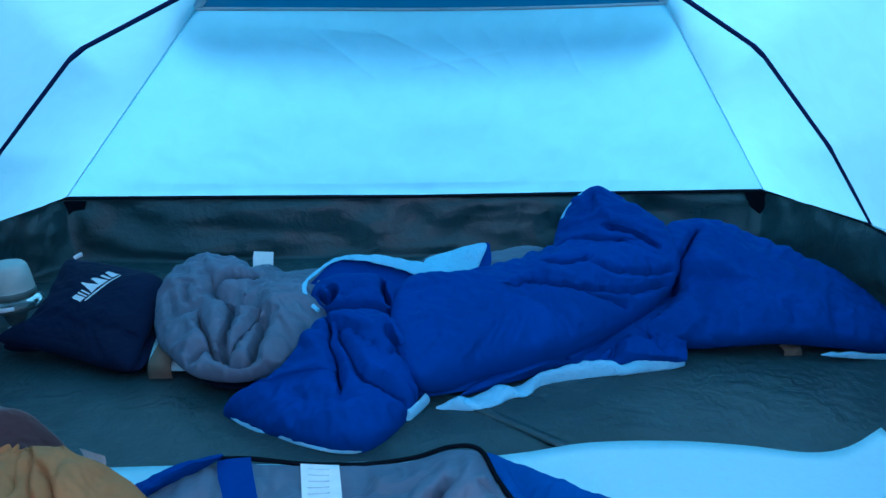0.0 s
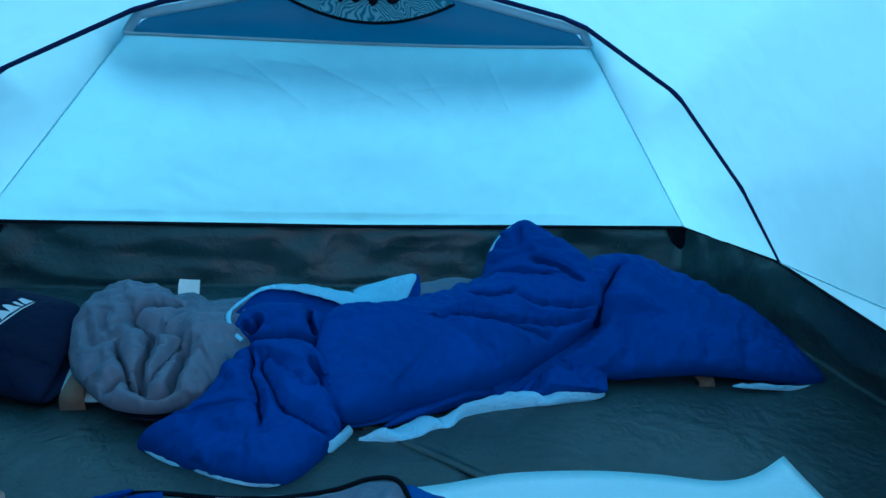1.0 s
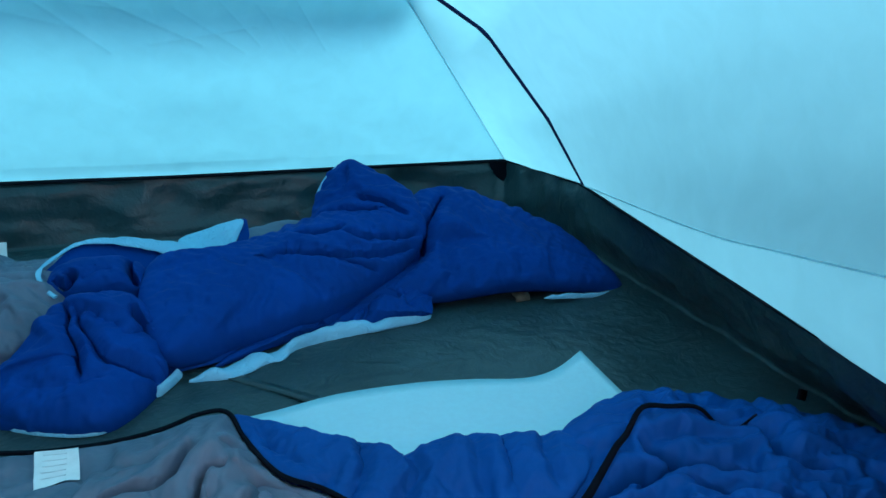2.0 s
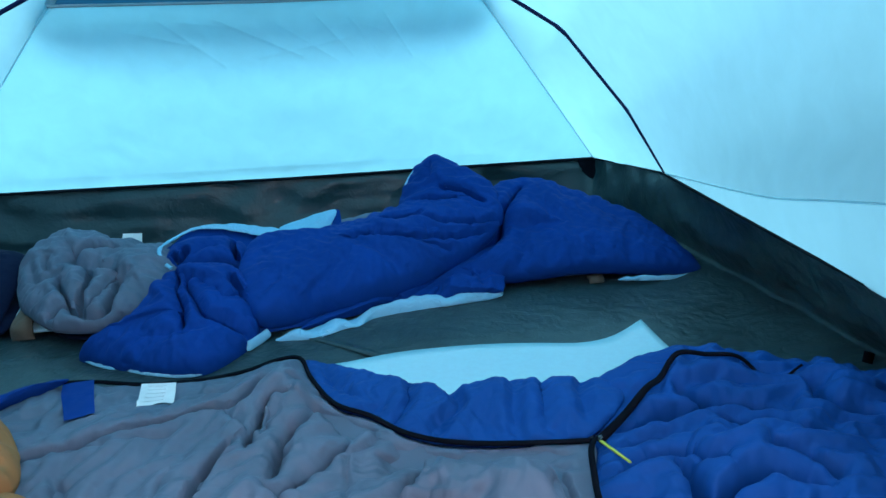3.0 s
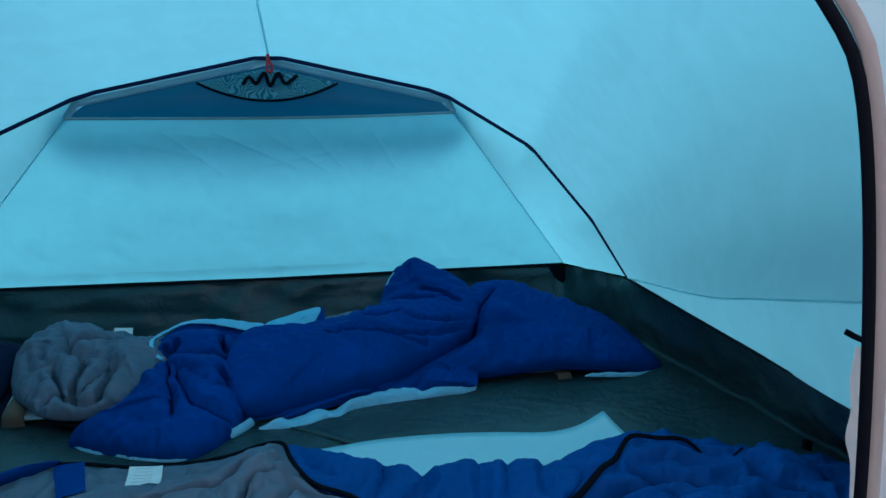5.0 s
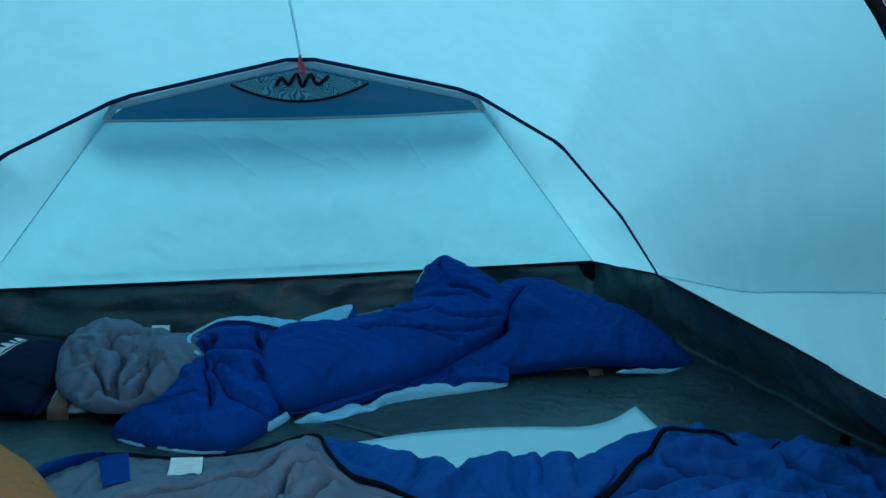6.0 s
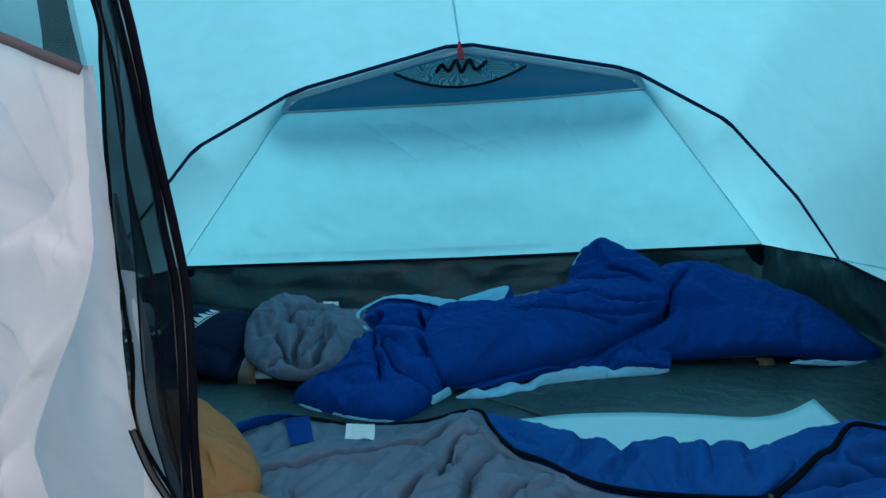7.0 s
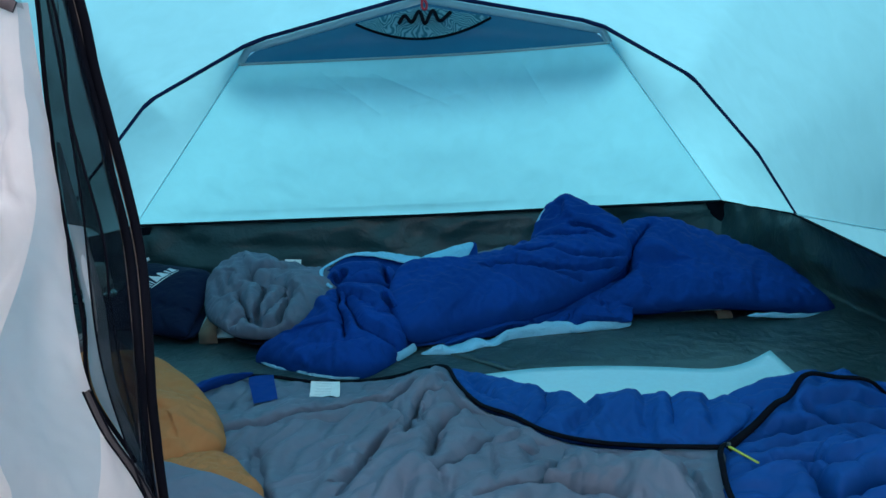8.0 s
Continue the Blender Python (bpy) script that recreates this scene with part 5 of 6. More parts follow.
EDGE_FOLDS = [
    ([(0.118, 1.445, 0.04), (0.150, 1.360, 0.05), (0.190, 1.300, 0.05)], 0.012, 0.022, 0.022),
    ([(0.270, 1.365, 0.04), (0.262, 1.270, 0.05), (0.230, 1.215, 0.045)], 0.014, 0.026, 0.024, 1),
    ([(0.325, 1.320, 0.04), (0.335, 1.240, 0.05), (0.290, 1.180, 0.045)], 0.012, 0.026, 0.022),
    ([(0.450, 1.320, 0.04), (0.430, 1.230, 0.05), (0.410, 1.150, 0.045)], 0.013, 0.028, 0.026),
    ([(0.500, 1.315, 0.04), (0.478, 1.220, 0.05), (0.465, 1.140, 0.05)], 0.012, 0.024, 0.022, 1),
    ([(0.560, 1.280, 0.05), (0.530, 1.200, 0.06), (0.515, 1.130, 0.05)], 0.014, 0.022, 0.022),
]

# ---- rear sleeping place ----
rear_mat = thing("sleeping_mat", "thin pale sleeping mat with tan straps on the floor", "sleeping mat", "sleeping mats")
part("mat_body", cushion([(-0.62, 1.96, 0.012), (-0.58, 1.90, 0.012), (-0.45, 1.90, 0.012), (0.1, 1.96, 0.012), (0.85, 1.97, 0.012), (0.95, 1.98, 0.012), (0.98, 2.1, 0.012), (0.96, 2.38, 0.012), (0.2, 2.42, 0.012), (-0.62, 2.42, 0.012), (-0.67, 2.2, 0.012)],
     0.022, 0.006, 3, wrinkle=0.001, pucker=0.0, puff=0.2, up=(0, 0, 1), fine=0.0005), M_FOAM, rear_mat)
part("strap", ribbon([(-0.566, 1.99, 0.082), (-0.568, 1.94, 0.070), (-0.572, 1.885, 0.050), (-0.574, 1.868, 0.040), (-0.574, 1.860, 0.028), (-0.574, 1.862, 0.008)], np.linspace(0.034, 0.050, 60), (0, -0.5, 1), 0.004), M_STRAP, rear_mat, "tan strap round the mat's end")
part("strap", ribbon([(0.830, 1.925, 0.020), (0.832, 1.912, 0.019), (0.833, 1.906, 0.015), (0.833, 1.902, 0.006)], 0.040, (0, -0.5, 1), 0.004), M_STRAP, rear_mat, "tan strap round the mat's end")

part("mat_end", cushion([(-0.608, 1.888, 0.030), (-0.58, 1.870, 0.024), (-0.520, 1.866, 0.022), (-0.49, 1.88, 0.03), (-0.52, 2.02, 0.062), (-0.606, 2.02, 0.070)], 0.010, 0.012, 7, wrinkle=0.001, pucker=0.0, up=(0, -0.3, 1)), M_FOAM, rear_mat, "pale folded end")

bag = thing("sleeping_bag", "crumpled royal blue sleeping bag with pale blue lining", "sleeping bag", "sleeping bags")
part("padded_underside", cushion([(-0.30, 1.72, 0.02), (0.03, 1.74, 0.02), (0.25, 1.86, 0.02), (0.5, 1.90, 0.03), (0.8, 1.93, 0.03), (1.0, 1.96, 0.03), (1.02, 2.08, 0.03), (0.9, 2.2, 0.03), (0.6, 2.3, 0.04), (0.2, 2.22, 0.04), (-0.15, 2.15, 0.04), (-0.26, 1.95, 0.03)],
     0.065, 0.012, 12, puff=0.7, up=(0, 0, 1)), M_BLUE, bag)
part("front_fold", cushion([(-0.403, 1.705, 0.018), (-0.331, 1.649, 0.012), (-0.229, 1.590, 0.012), (-0.146, 1.563, 0.012), (-0.088, 1.591, 0.016), (-0.031, 1.690, 0.028), (-0.030, 1.75, 0.06), (-0.081, 1.81, 0.09), (-0.150, 1.87, 0.115), (-0.214, 1.855, 0.145), (-0.251, 1.81, 0.128), (-0.289, 1.75, 0.088), (-0.337, 1.71, 0.060)],
     0.058, 0.006, 21, pinches=FRONT_FOLDS,
     along=(0.3, 1, 0), scale=6, wrinkle=0.004, puff=0.42, sink=0.02, around=620, rings=150, cell=0.006, crush=0.12, spare=(0.008, (0.10, 0.08), 300, 0.002)), M_BLUE, bag)
part("side_fold", cushion([(-0.214, 1.845, 0.150), (-0.170, 1.80, 0.11), (-0.130, 1.755, 0.075), (-0.085, 1.715, 0.065), (-0.025, 1.690, 0.050), (-0.035, 1.76, 0.085), (-0.060, 1.85, 0.105), (-0.105, 1.90, 0.120), (-0.165, 1.90, 0.135)],
     0.046, 0.01, 25, pinches=SIDE_FOLDS, along=(0.6, -1, 0), scale=7, wrinkle=0.004, puff=0.40, sink=0.03, around=520, rings=120, cell=0.0045, crush=0.12, spare=(0.007, (0.10, 0.10), 260, 0.002)), M_BLUE, bag)
part("main_roll", cushion([(-0.083, 1.89, 0.118), (-0.060, 2.00, 0.150), (0.007, 2.05, 0.140), (0.110, 2.11, 0.130), (0.210, 2.16, 0.140), (0.327, 2.20, 0.165), (0.437, 2.20, 0.180), (0.590, 2.14, 0.176), (0.608, 2.06, 0.148), (0.530, 1.972, 0.116), (0.455, 1.920, 0.098), (0.358, 1.862, 0.076), (0.224, 1.803, 0.064), (0.102, 1.765, 0.056), (0.028, 1.725, 0.054), (-0.031, 1.720, 0.062), (-0.070, 1.80, 0.096)],
     0.066, 0.055, 33, pinches=ROLL_FOLDS,
     along=(1, 0.45, 0), scale=5, wrinkle=0.005, stretch=5, puff=0.36, sink=0.008, around=760, rings=170, cell=0.007, crush=0.12, spare=(0.009, (0.06, 0.03), 300, 0.002)), M_BLUE, bag)
part("hood_fold", cushion([(0.455, 2.33, 0.306), (0.410, 2.335, 0.272), (0.372, 2.31, 0.224), (0.345, 2.26, 0.178), (0.338, 2.21, 0.158), (0.437, 2.18, 0.165), (0.531, 2.11, 0.165), (0.605, 2.065, 0.150), (0.628, 2.11, 0.190), (0.615, 2.20, 0.240), (0.545, 2.27, 0.280), (0.490, 2.315, 0.305)],
     0.050, 0.02, 41, pinches=HOOD_FOLDS,
     along=(1, -0.5, 0.2), scale=6, wrinkle=0.005, puff=0.38, sink=0.015, around=620, rings=140, cell=0.006, crush=0.15, spare=(0.008, (0.05, 0.14), 300, 0.002)), M_BLUE, bag)
part("foot_end", cushion([(0.600, 2.12, 0.190), (0.625, 2.23, 0.215), (0.690, 2.26, 0.228), (0.760, 2.25, 0.228), (0.830, 2.225, 0.208), (0.954, 2.17, 0.160), (1.060, 2.08, 0.105), (1.105, 1.98, 0.060), (1.118, 1.875, 0.022), (1.040, 1.868, 0.034), (0.925, 1.880, 0.048), (0.800, 1.890, 0.056), (0.690, 1.890, 0.052), (0.600, 1.900, 0.044), (0.470, 1.93, 0.040), (0.440, 2.03, 0.060), (0.500, 2.10, 0.110)],
     0.056, 0.045, 55, pinches=FOOT_FOLDS,
     along=(0.15, 1, 0.3), scale=5.5, wrinkle=0.005, puff=0.40, sink=0.010, around=760, rings=170, cell=0.006, crush=0.14, spare=(0.010, (0.03, 0.055), 300, 0.002)), M_BLUE, bag)
part("lower_layer", cushion([(0.060, 1.735, 0.018), (0.224, 1.810, 0.018), (0.376, 1.840, 0.020), (0.545, 1.850, 0.022), (0.568, 1.858, 0.026), (0.578, 1.890, 0.040), (0.590, 1.930, 0.060), (0.560, 1.98, 0.08), (0.460, 1.96, 0.075), (0.340, 1.90, 0.055), (0.200, 1.84, 0.040)],
     0.020, 0.004, 61, pinches=LOWER_FOLDS, along=(0.3, 1, 0), scale=10, wrinkle=0.003, cell=0.005, crush=0.15, rings=120, around=520, spare=(0.006, (0.04, 0.12), 260, 0.002)), M_BLUE, bag)


def cushion_band(line, widths, seed):
    """A soft padded band of changing width along a line."""
    pts = spline(line, 120)
    w = np.interp(np.linspace(0, 1, 120), np.linspace(0, 1, len(widths)), widths) / 2
    t = np.gradient(pts, axis=0)
    t /= np.linalg.norm(t, axis=1)[:, None]
    side = np.cross(t, (0, -0.5, 1.0))
    side /= np.linalg.norm(side, axis=1)[:, None]
    up = np.cross(side, t)
    rows = []
    n = value_noise(pts * 40, seed)
    m = value_noise(pts * 110, seed + 1)
    for k in range(14):
        a = 2 * math.pi * k / 14
        rows.append(pts + side * (w * (1 + 0.2 * n + 0.1 * m) * math.cos(a))[:, None] + up * ((0.0022 + 0.06 * w) * (1 + 0.5 * n + 0.5 * m) * math.sin(a))[:, None])
    p = np.stack(rows, 1).reshape(-1, 3)
    return p, grid_faces(120, 14, True) + [tuple(range(14)), tuple(119 * 14 + k for k in range(14))]


def puckered_edge(line, width, lift, seed, wave=0.5, gaps=0.0):
    """A gathered hem of lining that peeps out under the shell, in loose waves."""
    pts = spline(line, 220)
    n = value_noise(pts * 21, seed)
    m = value_noise(pts * 62, seed + 1)
    t = np.gradient(pts, axis=0)
    side = np.stack([t[:, 1], -t[:, 0], 0 * t[:, 0]], 1)
    side /= np.linalg.norm(side, axis=1)[:, None]
    rows = []
    wide = 0.9 + 0.6 * value_noise(pts * 8, seed + 4)
    hide = np.clip((value_noise(pts * 13, seed + 9) + 1 - 2 * gaps) * 4, 0, 1) if gaps else 1.0
    u = np.linspace(0, 1, len(pts))
    hide = hide * np.clip(np.minimum(u, 1 - u) * 9 + 0.12, 0, 1)
    profile = ((1.3, 0.016), (0.9, 0.021), (0.5, 0.022), (0.1, 0.019), (-0.25, 0.014), (-0.45, 0.007), (-0.5, 0.001), (-0.35, -0.004), (0.2, -0.006))
    for k, (s, z) in enumerate(profile):
        ruffle = (n * wave + 0.15 * m * wave) * (1.0 if 0 < k < 7 else 0.5)
        rise = z * lift * (1 + 0.8 * wave * n + 0.2 * wave * m) * hide
        rows.append(pts - side * (width * (s * wide * hide + ruffle))[:, None] + np.stack([0 * n, 0 * n, rise], 1))
    return np.concatenate(rows), grid_faces(len(profile), len(pts))


part("lining_edge", puckered_edge([(0.010, 1.700, 0.010), (0.040, 1.696, 0.010), (0.075, 1.700, 0.010), (0.150, 1.738, 0.010), (0.224, 1.778, 0.010), (0.300, 1.800, 0.010), (0.376, 1.817, 0.012), (0.470, 1.836, 0.012), (0.555, 1.851, 0.012), (0.572, 1.868, 0.014)], 0.017, 0.85, 5, 0.8), M_LINING, bag, "pale blue gathered lining edge")
part("lining_edge", puckered_edge([(-0.395, 1.700, 0.010), (-0.331, 1.650, 0.006), (-0.229, 1.592, 0.006), (-0.146, 1.565, 0.006), (-0.100, 1.585, 0.008)], 0.005, 0.42, 9, 0.6, 0.22), M_LINING, bag, "pale blue gathered lining edge")
part("lining_edge", puckered_edge([(0.880, 1.872, 0.020), (0.97, 1.862, 0.016), (1.04, 1.858, 0.014), (1.118, 1.866, 0.014)], 0.005, 0.5, 15, 0.6, 0.25), M_LINING, bag, "pale blue gathered lining edge")
part("lining_edge", puckered_edge([(-0.045, 1.655, 0.012), (-0.020, 1.690, 0.014), (0.000, 1.728, 0.016)], 0.008, 0.7, 25, 0.6), M_LINING, bag, "pale blue gathered lining edge")
part("edge_piping", tube([(0.455, 2.322, 0.309), (0.420, 2.322, 0.286), (0.392, 2.315, 0.256), (0.372, 2.30, 0.228)], 0.004, 8, 30), M_LINING, bag)
part("rolled_collar", cushion([(-0.266, 1.955, 0.140), (-0.256, 2.005, 0.162), (-0.190, 2.035, 0.172), (-0.095, 2.03, 0.165), (-0.062, 1.985, 0.150), (-0.080, 1.930, 0.132), (-0.165, 1.912, 0.130), (-0.235, 1.925, 0.134)],
     0.040, 0.03, 71, pinches=[([(-0.248, 1.955, 0.16), (-0.222, 1.925, 0.15), (-0.205, 1.945, 0.16), (-0.222, 1.962, 0.17)], 0.016, 0.014, 0.012), ([(-0.095, 2.02, 0.18), (-0.098, 1.97, 0.17), (-0.085, 1.93, 0.14)], 0.018, 0.014, 0.022), ([(-0.20, 1.93, 0.16), (-0.16, 1.95, 0.17), (-0.13, 1.95, 0.17)], 0.006, 0.02, 0.02)],
     along=(0.2, 1, 0), scale=9, wrinkle=0.004, puff=0.38, sink=0.03, up=(0, -0.5, 1)), M_BLUE, bag)
part("lining_flap", cushion([(0.000, 2.205, 0.150), (0.060, 2.225, 0.166), (0.158, 2.232, 0.186), (0.142, 2.18, 0.152), (0.094, 2.085, 0.112), (0.06, 2.10, 0.128), (0.01, 2.13, 0.142)],
     0.008, 0.010, 77, along=(1, 0.2, 0), scale=10, wrinkle=0.004, puff=0.5), M_LINING, bag, "turned-back pale blue lining")
part("lining_band", cushion_band([(-0.236, 1.900, 0.140), (-0.262, 1.935, 0.150), (-0.276, 1.980, 0.170), (-0.259, 2.045, 0.176), (-0.213, 2.128, 0.183), (-0.130, 2.143, 0.177), (-0.046, 2.135, 0.160), (0.037, 2.105, 0.144), (0.090, 2.075, 0.117)], [0.010, 0.010, 0.009, 0.010, 0.018, 0.034, 0.042, 0.042, 0.022], 5), M_LINING, bag, "turned-back pale blue lining")
part("inner_fold", cushion([(-0.272, 1.985, 0.150), (-0.256, 2.048, 0.166), (-0.213, 2.132, 0.182), (-0.130, 2.150, 0.178), (-0.046, 2.140, 0.162), (0.034, 2.108, 0.144), (0.010, 2.05, 0.085), (-0.06, 2.00, 0.075), (-0.15, 1.98, 0.080), (-0.225, 1.965, 0.100)], -0.045, 0.02, 79, wrinkle=0.004, up=(0, -0.4, 1), cell=0.004, crush=0.3), M_BLUE, bag)
part("flap_back", ruled([(0.157, 2.236, 0.187), (0.146, 2.19, 0.152), (0.112, 2.11, 0.118)], [(0.172, 2.244, 0.180), (0.172, 2.20, 0.142), (0.140, 2.12, 0.108)], 16, 6, waves(0.5, 0.002, 3)), M_BLUE, bag)
part("snap", lathe([(0.0045, 0.0), (0.0045, 0.002), (0.002, 0.003)], (0.045, 2.105, 0.146), 10), M_BLACK, bag)

grey = thing("sleeping_bag_lining", "crumpled grey inner sleeping bag beside the blue one", "sleeping bag", "sleeping bags")
part("padded_shell", cushion([(-0.600, 1.93, 0.085), (-0.618, 2.02, 0.140), (-0.590, 2.10, 0.176), (-0.520, 2.14, 0.182), (-0.437, 2.16, 0.150), (-0.340, 2.20, 0.108), (-0.260, 2.20, 0.096), (-0.220, 2.05, 0.120), (-0.225, 1.90, 0.108), (-0.285, 1.785, 0.078), (-0.340, 1.765, 0.066), (-0.402, 1.762, 0.062), (-0.478, 1.785, 0.066), (-0.548, 1.855, 0.076)],
     0.056, 0.03, 81, pinches=GREY_FOLDS,
     humps=[(-0.40, 2.06, 0.006, 0.05), (-0.31, 1.95, 0.012, 0.06)], along=(0.3, 1, 0), scale=8, wrinkle=0.004, puff=0.40, sink=0.014, stretch=3, around=640, rings=160, cell=0.006, crush=0.25, spare=(0.0075, (0.13, 0.13), 300, 0.002)), M_GREY, grey)
part("rear_shell", cushion([(-0.46, 2.14, 0.07), (-0.36, 2.10, 0.08), (-0.20, 2.12, 0.08), (0.10, 2.18, 0.09), (0.32, 2.24, 0.115), (0.345, 2.32, 0.125), (0.20, 2.34, 0.07), (-0.10, 2.35, 0.06), (-0.40, 2.34, 0.06)],
     0.045, 0.03, 88, along=(0.2, 1, 0), scale=8, wrinkle=0.010, up=(0, 0, 1)), M_GREY, grey)
part("navy_underside", cushion([(-0.540, 1.97, 0.030), (-0.515, 1.875, 0.028), (-0.462, 1.800, 0.028), (-0.40, 1.772, 0.028), (-0.33, 1.778, 0.028), (-0.25, 1.82, 0.028), (-0.24, 2.1, 0.03), (-0.58, 2.10, 0.03)], 0.004, 0.012, 90, wrinkle=0.003), M_NAVY, grey, "navy outer side")
white_tag = thing("sewn_label", "small white label sticking up behind the sleeping bag", "label")
part("sheet", ruled([(-0.478, 2.352, 0.070), (-0.482, 2.372, 0.104), (-0.480, 2.385, 0.126)], [(-0.424, 2.352, 0.068), (-0.425, 2.372, 0.102), (-0.425, 2.385, 0.123)], 10, 8), M_TAG, white_tag)

# ---- pillow ----
pillow = thing("pillow", "navy stuffed pillow with a white printed logo on the floor", "pillow")
P_OUT = [(-0.972, 1.980, 0.050), (-0.880, 1.945, 0.045), (-0.787, 1.910, 0.040), (-0.700, 1.868, 0.036), (-0.632, 1.848, 0.036), (-0.622, 1.90, 0.062), (-0.618, 2.00, 0.105), (-0.632, 2.095, 0.145), (-0.740, 2.155, 0.155), (-0.858, 2.195, 0.160), (-0.902, 2.20, 0.160), (-0.906, 2.13, 0.125), (-0.900, 2.06, 0.098), (-0.925, 2.01, 0.072)]
pil = cushion(P_OUT, 0.048, 0.030, 101, creases=[([(-0.93, 2.03, 0.1), (-0.80, 1.98, 0.12), (-0.66, 1.93, 0.1)], 0.006, 0.03)], along=(1, -0.4, 0), scale=5, wrinkle=0.004, pucker=0.003, puff=0.5)
part("case", pil, M_NAVY, pillow)
part("case", cushion([(-0.965, 1.985, 0.035), (-0.90, 1.975, 0.035), (-0.76, 1.915, 0.030), (-0.630, 1.862, 0.025), (-0.61, 1.95, 0.045), (-0.64, 2.10, 0.07), (-0.86, 2.19, 0.07), (-0.92, 2.12, 0.06)], 0.03, 0.03, 103, wrinkle=0.003), M_NAVY, pillow)


def on_surface(points, cloud, lift):
    """Lay points on the top of a padded panel."""
    out = []
    for x, y in points:
        d = (cloud[:, 0] - x) ** 2 + (cloud[:, 1] - y) ** 2 + 1e-7
        k = np.argsort(d)[:5]
        w = 1 / d[k]
        out.append((x, y, float((cloud[k, 2] * w).sum() / w.sum()) + lift))
    return out


pil_top = np.asarray(pil[0])[:80 * 300]
# logo drawn as plain blocks along the slanting base line, a peak in the middle
LOGO_A, LOGO_B = np.array([-0.782, 1.990]), np.array([-0.722, 2.088])
ldir = (LOGO_B - LOGO_A) / np.linalg.norm(LOGO_B - LOGO_A)
lup = np.array([-ldir[1], ldir[0]])


def block(u0, u1, h0, h1, tilt=0.0):
    c = [LOGO_A + ldir * u0 + lup * h0, LOGO_A + ldir * u1 + lup * h0, LOGO_A + ldir * (u1 - tilt) + lup * h1, LOGO_A + ldir * (u0 + tilt) + lup * h1]
    pts = []
    for i in range(4):
        for j in range(4):
            s, t = i / 3, j / 3
            pts.append((c[0] * (1 - s) + c[1] * s) * (1 - t) + (c[3] * (1 - s) + c[2] * s) * t)
    return on_surface(pts, pil_top, 0.0025), grid_faces(4, 4)


for u0, u1, h1, tilt in ((0.0, 0.013, 0.030, 0.001), (0.016, 0.020, 0.031, 0), (0.024, 0.028, 0.031, 0), (0.031, 0.055, 0.052, 0.0105), (0.053, 0.076, 0.044, 0.0095), (0.079, 0.085, 0.033, 0), (0.088, 0.107, 0.033, 0.005)):
    part("printed_block", block(u0, u1, 0.0, h1, tilt), M_PRINT, pillow)
part("printed_line", block(0.006, 0.104, -0.010, -0.006), M_PRINT, pillow)
part("sewn_tab", ribbon([(-0.880, 2.190, 0.176), (-0.868, 2.196, 0.182), (-0.862, 2.198, 0.184)], 0.010, (0.2, -1, 0.5), 0.002, 10), M_PRINT, pillow)

# ---- lantern ----
lantern = thing("lantern", "small camping lantern with frosted dome standing by the pillow", "lantern")
LC = (-1.004, 2.115, 0.012)
part("dome", lathe([(0.051, 0.112), (0.0515, 0.118), (0.048, 0.145), (0.044, 0.166), (0.041, 0.173), (0.036, 0.178), (0.022, 0.180), (0.004, 0.1805)], LC, 40), M_FROST, lantern, "frosted white dome")
part("collar", lathe([(0.046, 0.096), (0.0525, 0.097), (0.054, 0.100), (0.054, 0.110), (0.052, 0.113), (0.046, 0.114)], LC, 40), M_COLLAR, lantern, "grey-green ring")
part("flange", lathe([(0.046, 0.098), (0.058, 0.094), (0.067, 0.084), (0.069, 0.076), (0.068, 0.071), (0.066, 0.074), (0.060, 0.084), (0.050, 0.092)], LC, 40), M_CLEAR, lantern, "clear plastic skirt")
part("base", lathe([(0.008, -0.008), (0.012, -0.006), (0.013, 0.010), (0.018, 0.024), (0.028, 0.050), (0.034, 0.070), (0.036, 0.092)], LC, 32), M_CLEAR, lantern, "clear plastic cone")
part("switch", lathe([(0.004, -0.012), (0.006, 0.0), (0.006, 0.02), (0.003, 0.024)], (LC[0] - 0.005, LC[1] - 0.024, LC[2]), 10), M_PRINT, lantern)
part("maker_plate", ribbon([(LC[0] - 0.012, LC[1] - 0.0665, LC[2] + 0.083), (LC[0] + 0.012, LC[1] - 0.0665, LC[2] + 0.083), (LC[0] + 0.034, LC[1] - 0.058, LC[2] + 0.083)], 0.010, (0.2, -1, 0.5), 0.001, 12), M_PRINT, lantern)

# ---- front sleeping place ----
front_mat = thing("sleeping_mat", "pale blue foam mat with curled corner under a sleeping bag", "sleeping mat", "sleeping mats")
MAT_EDGE = [(-0.66, 1.528, 0.016), (-0.42, 1.528, 0.016), (-0.25, 1.524, 0.016), (-0.10, 1.524, 0.016), (0.06, 1.526, 0.016), (0.16, 1.538, 0.016), (0.28, 1.562, 0.016), (0.43, 1.560, 0.016), (0.55, 1.540, 0.016), (0.63, 1.510, 0.020), (0.68, 1.503, 0.024), (0.73, 1.514, 0.030), (0.790, 1.538, 0.046)]


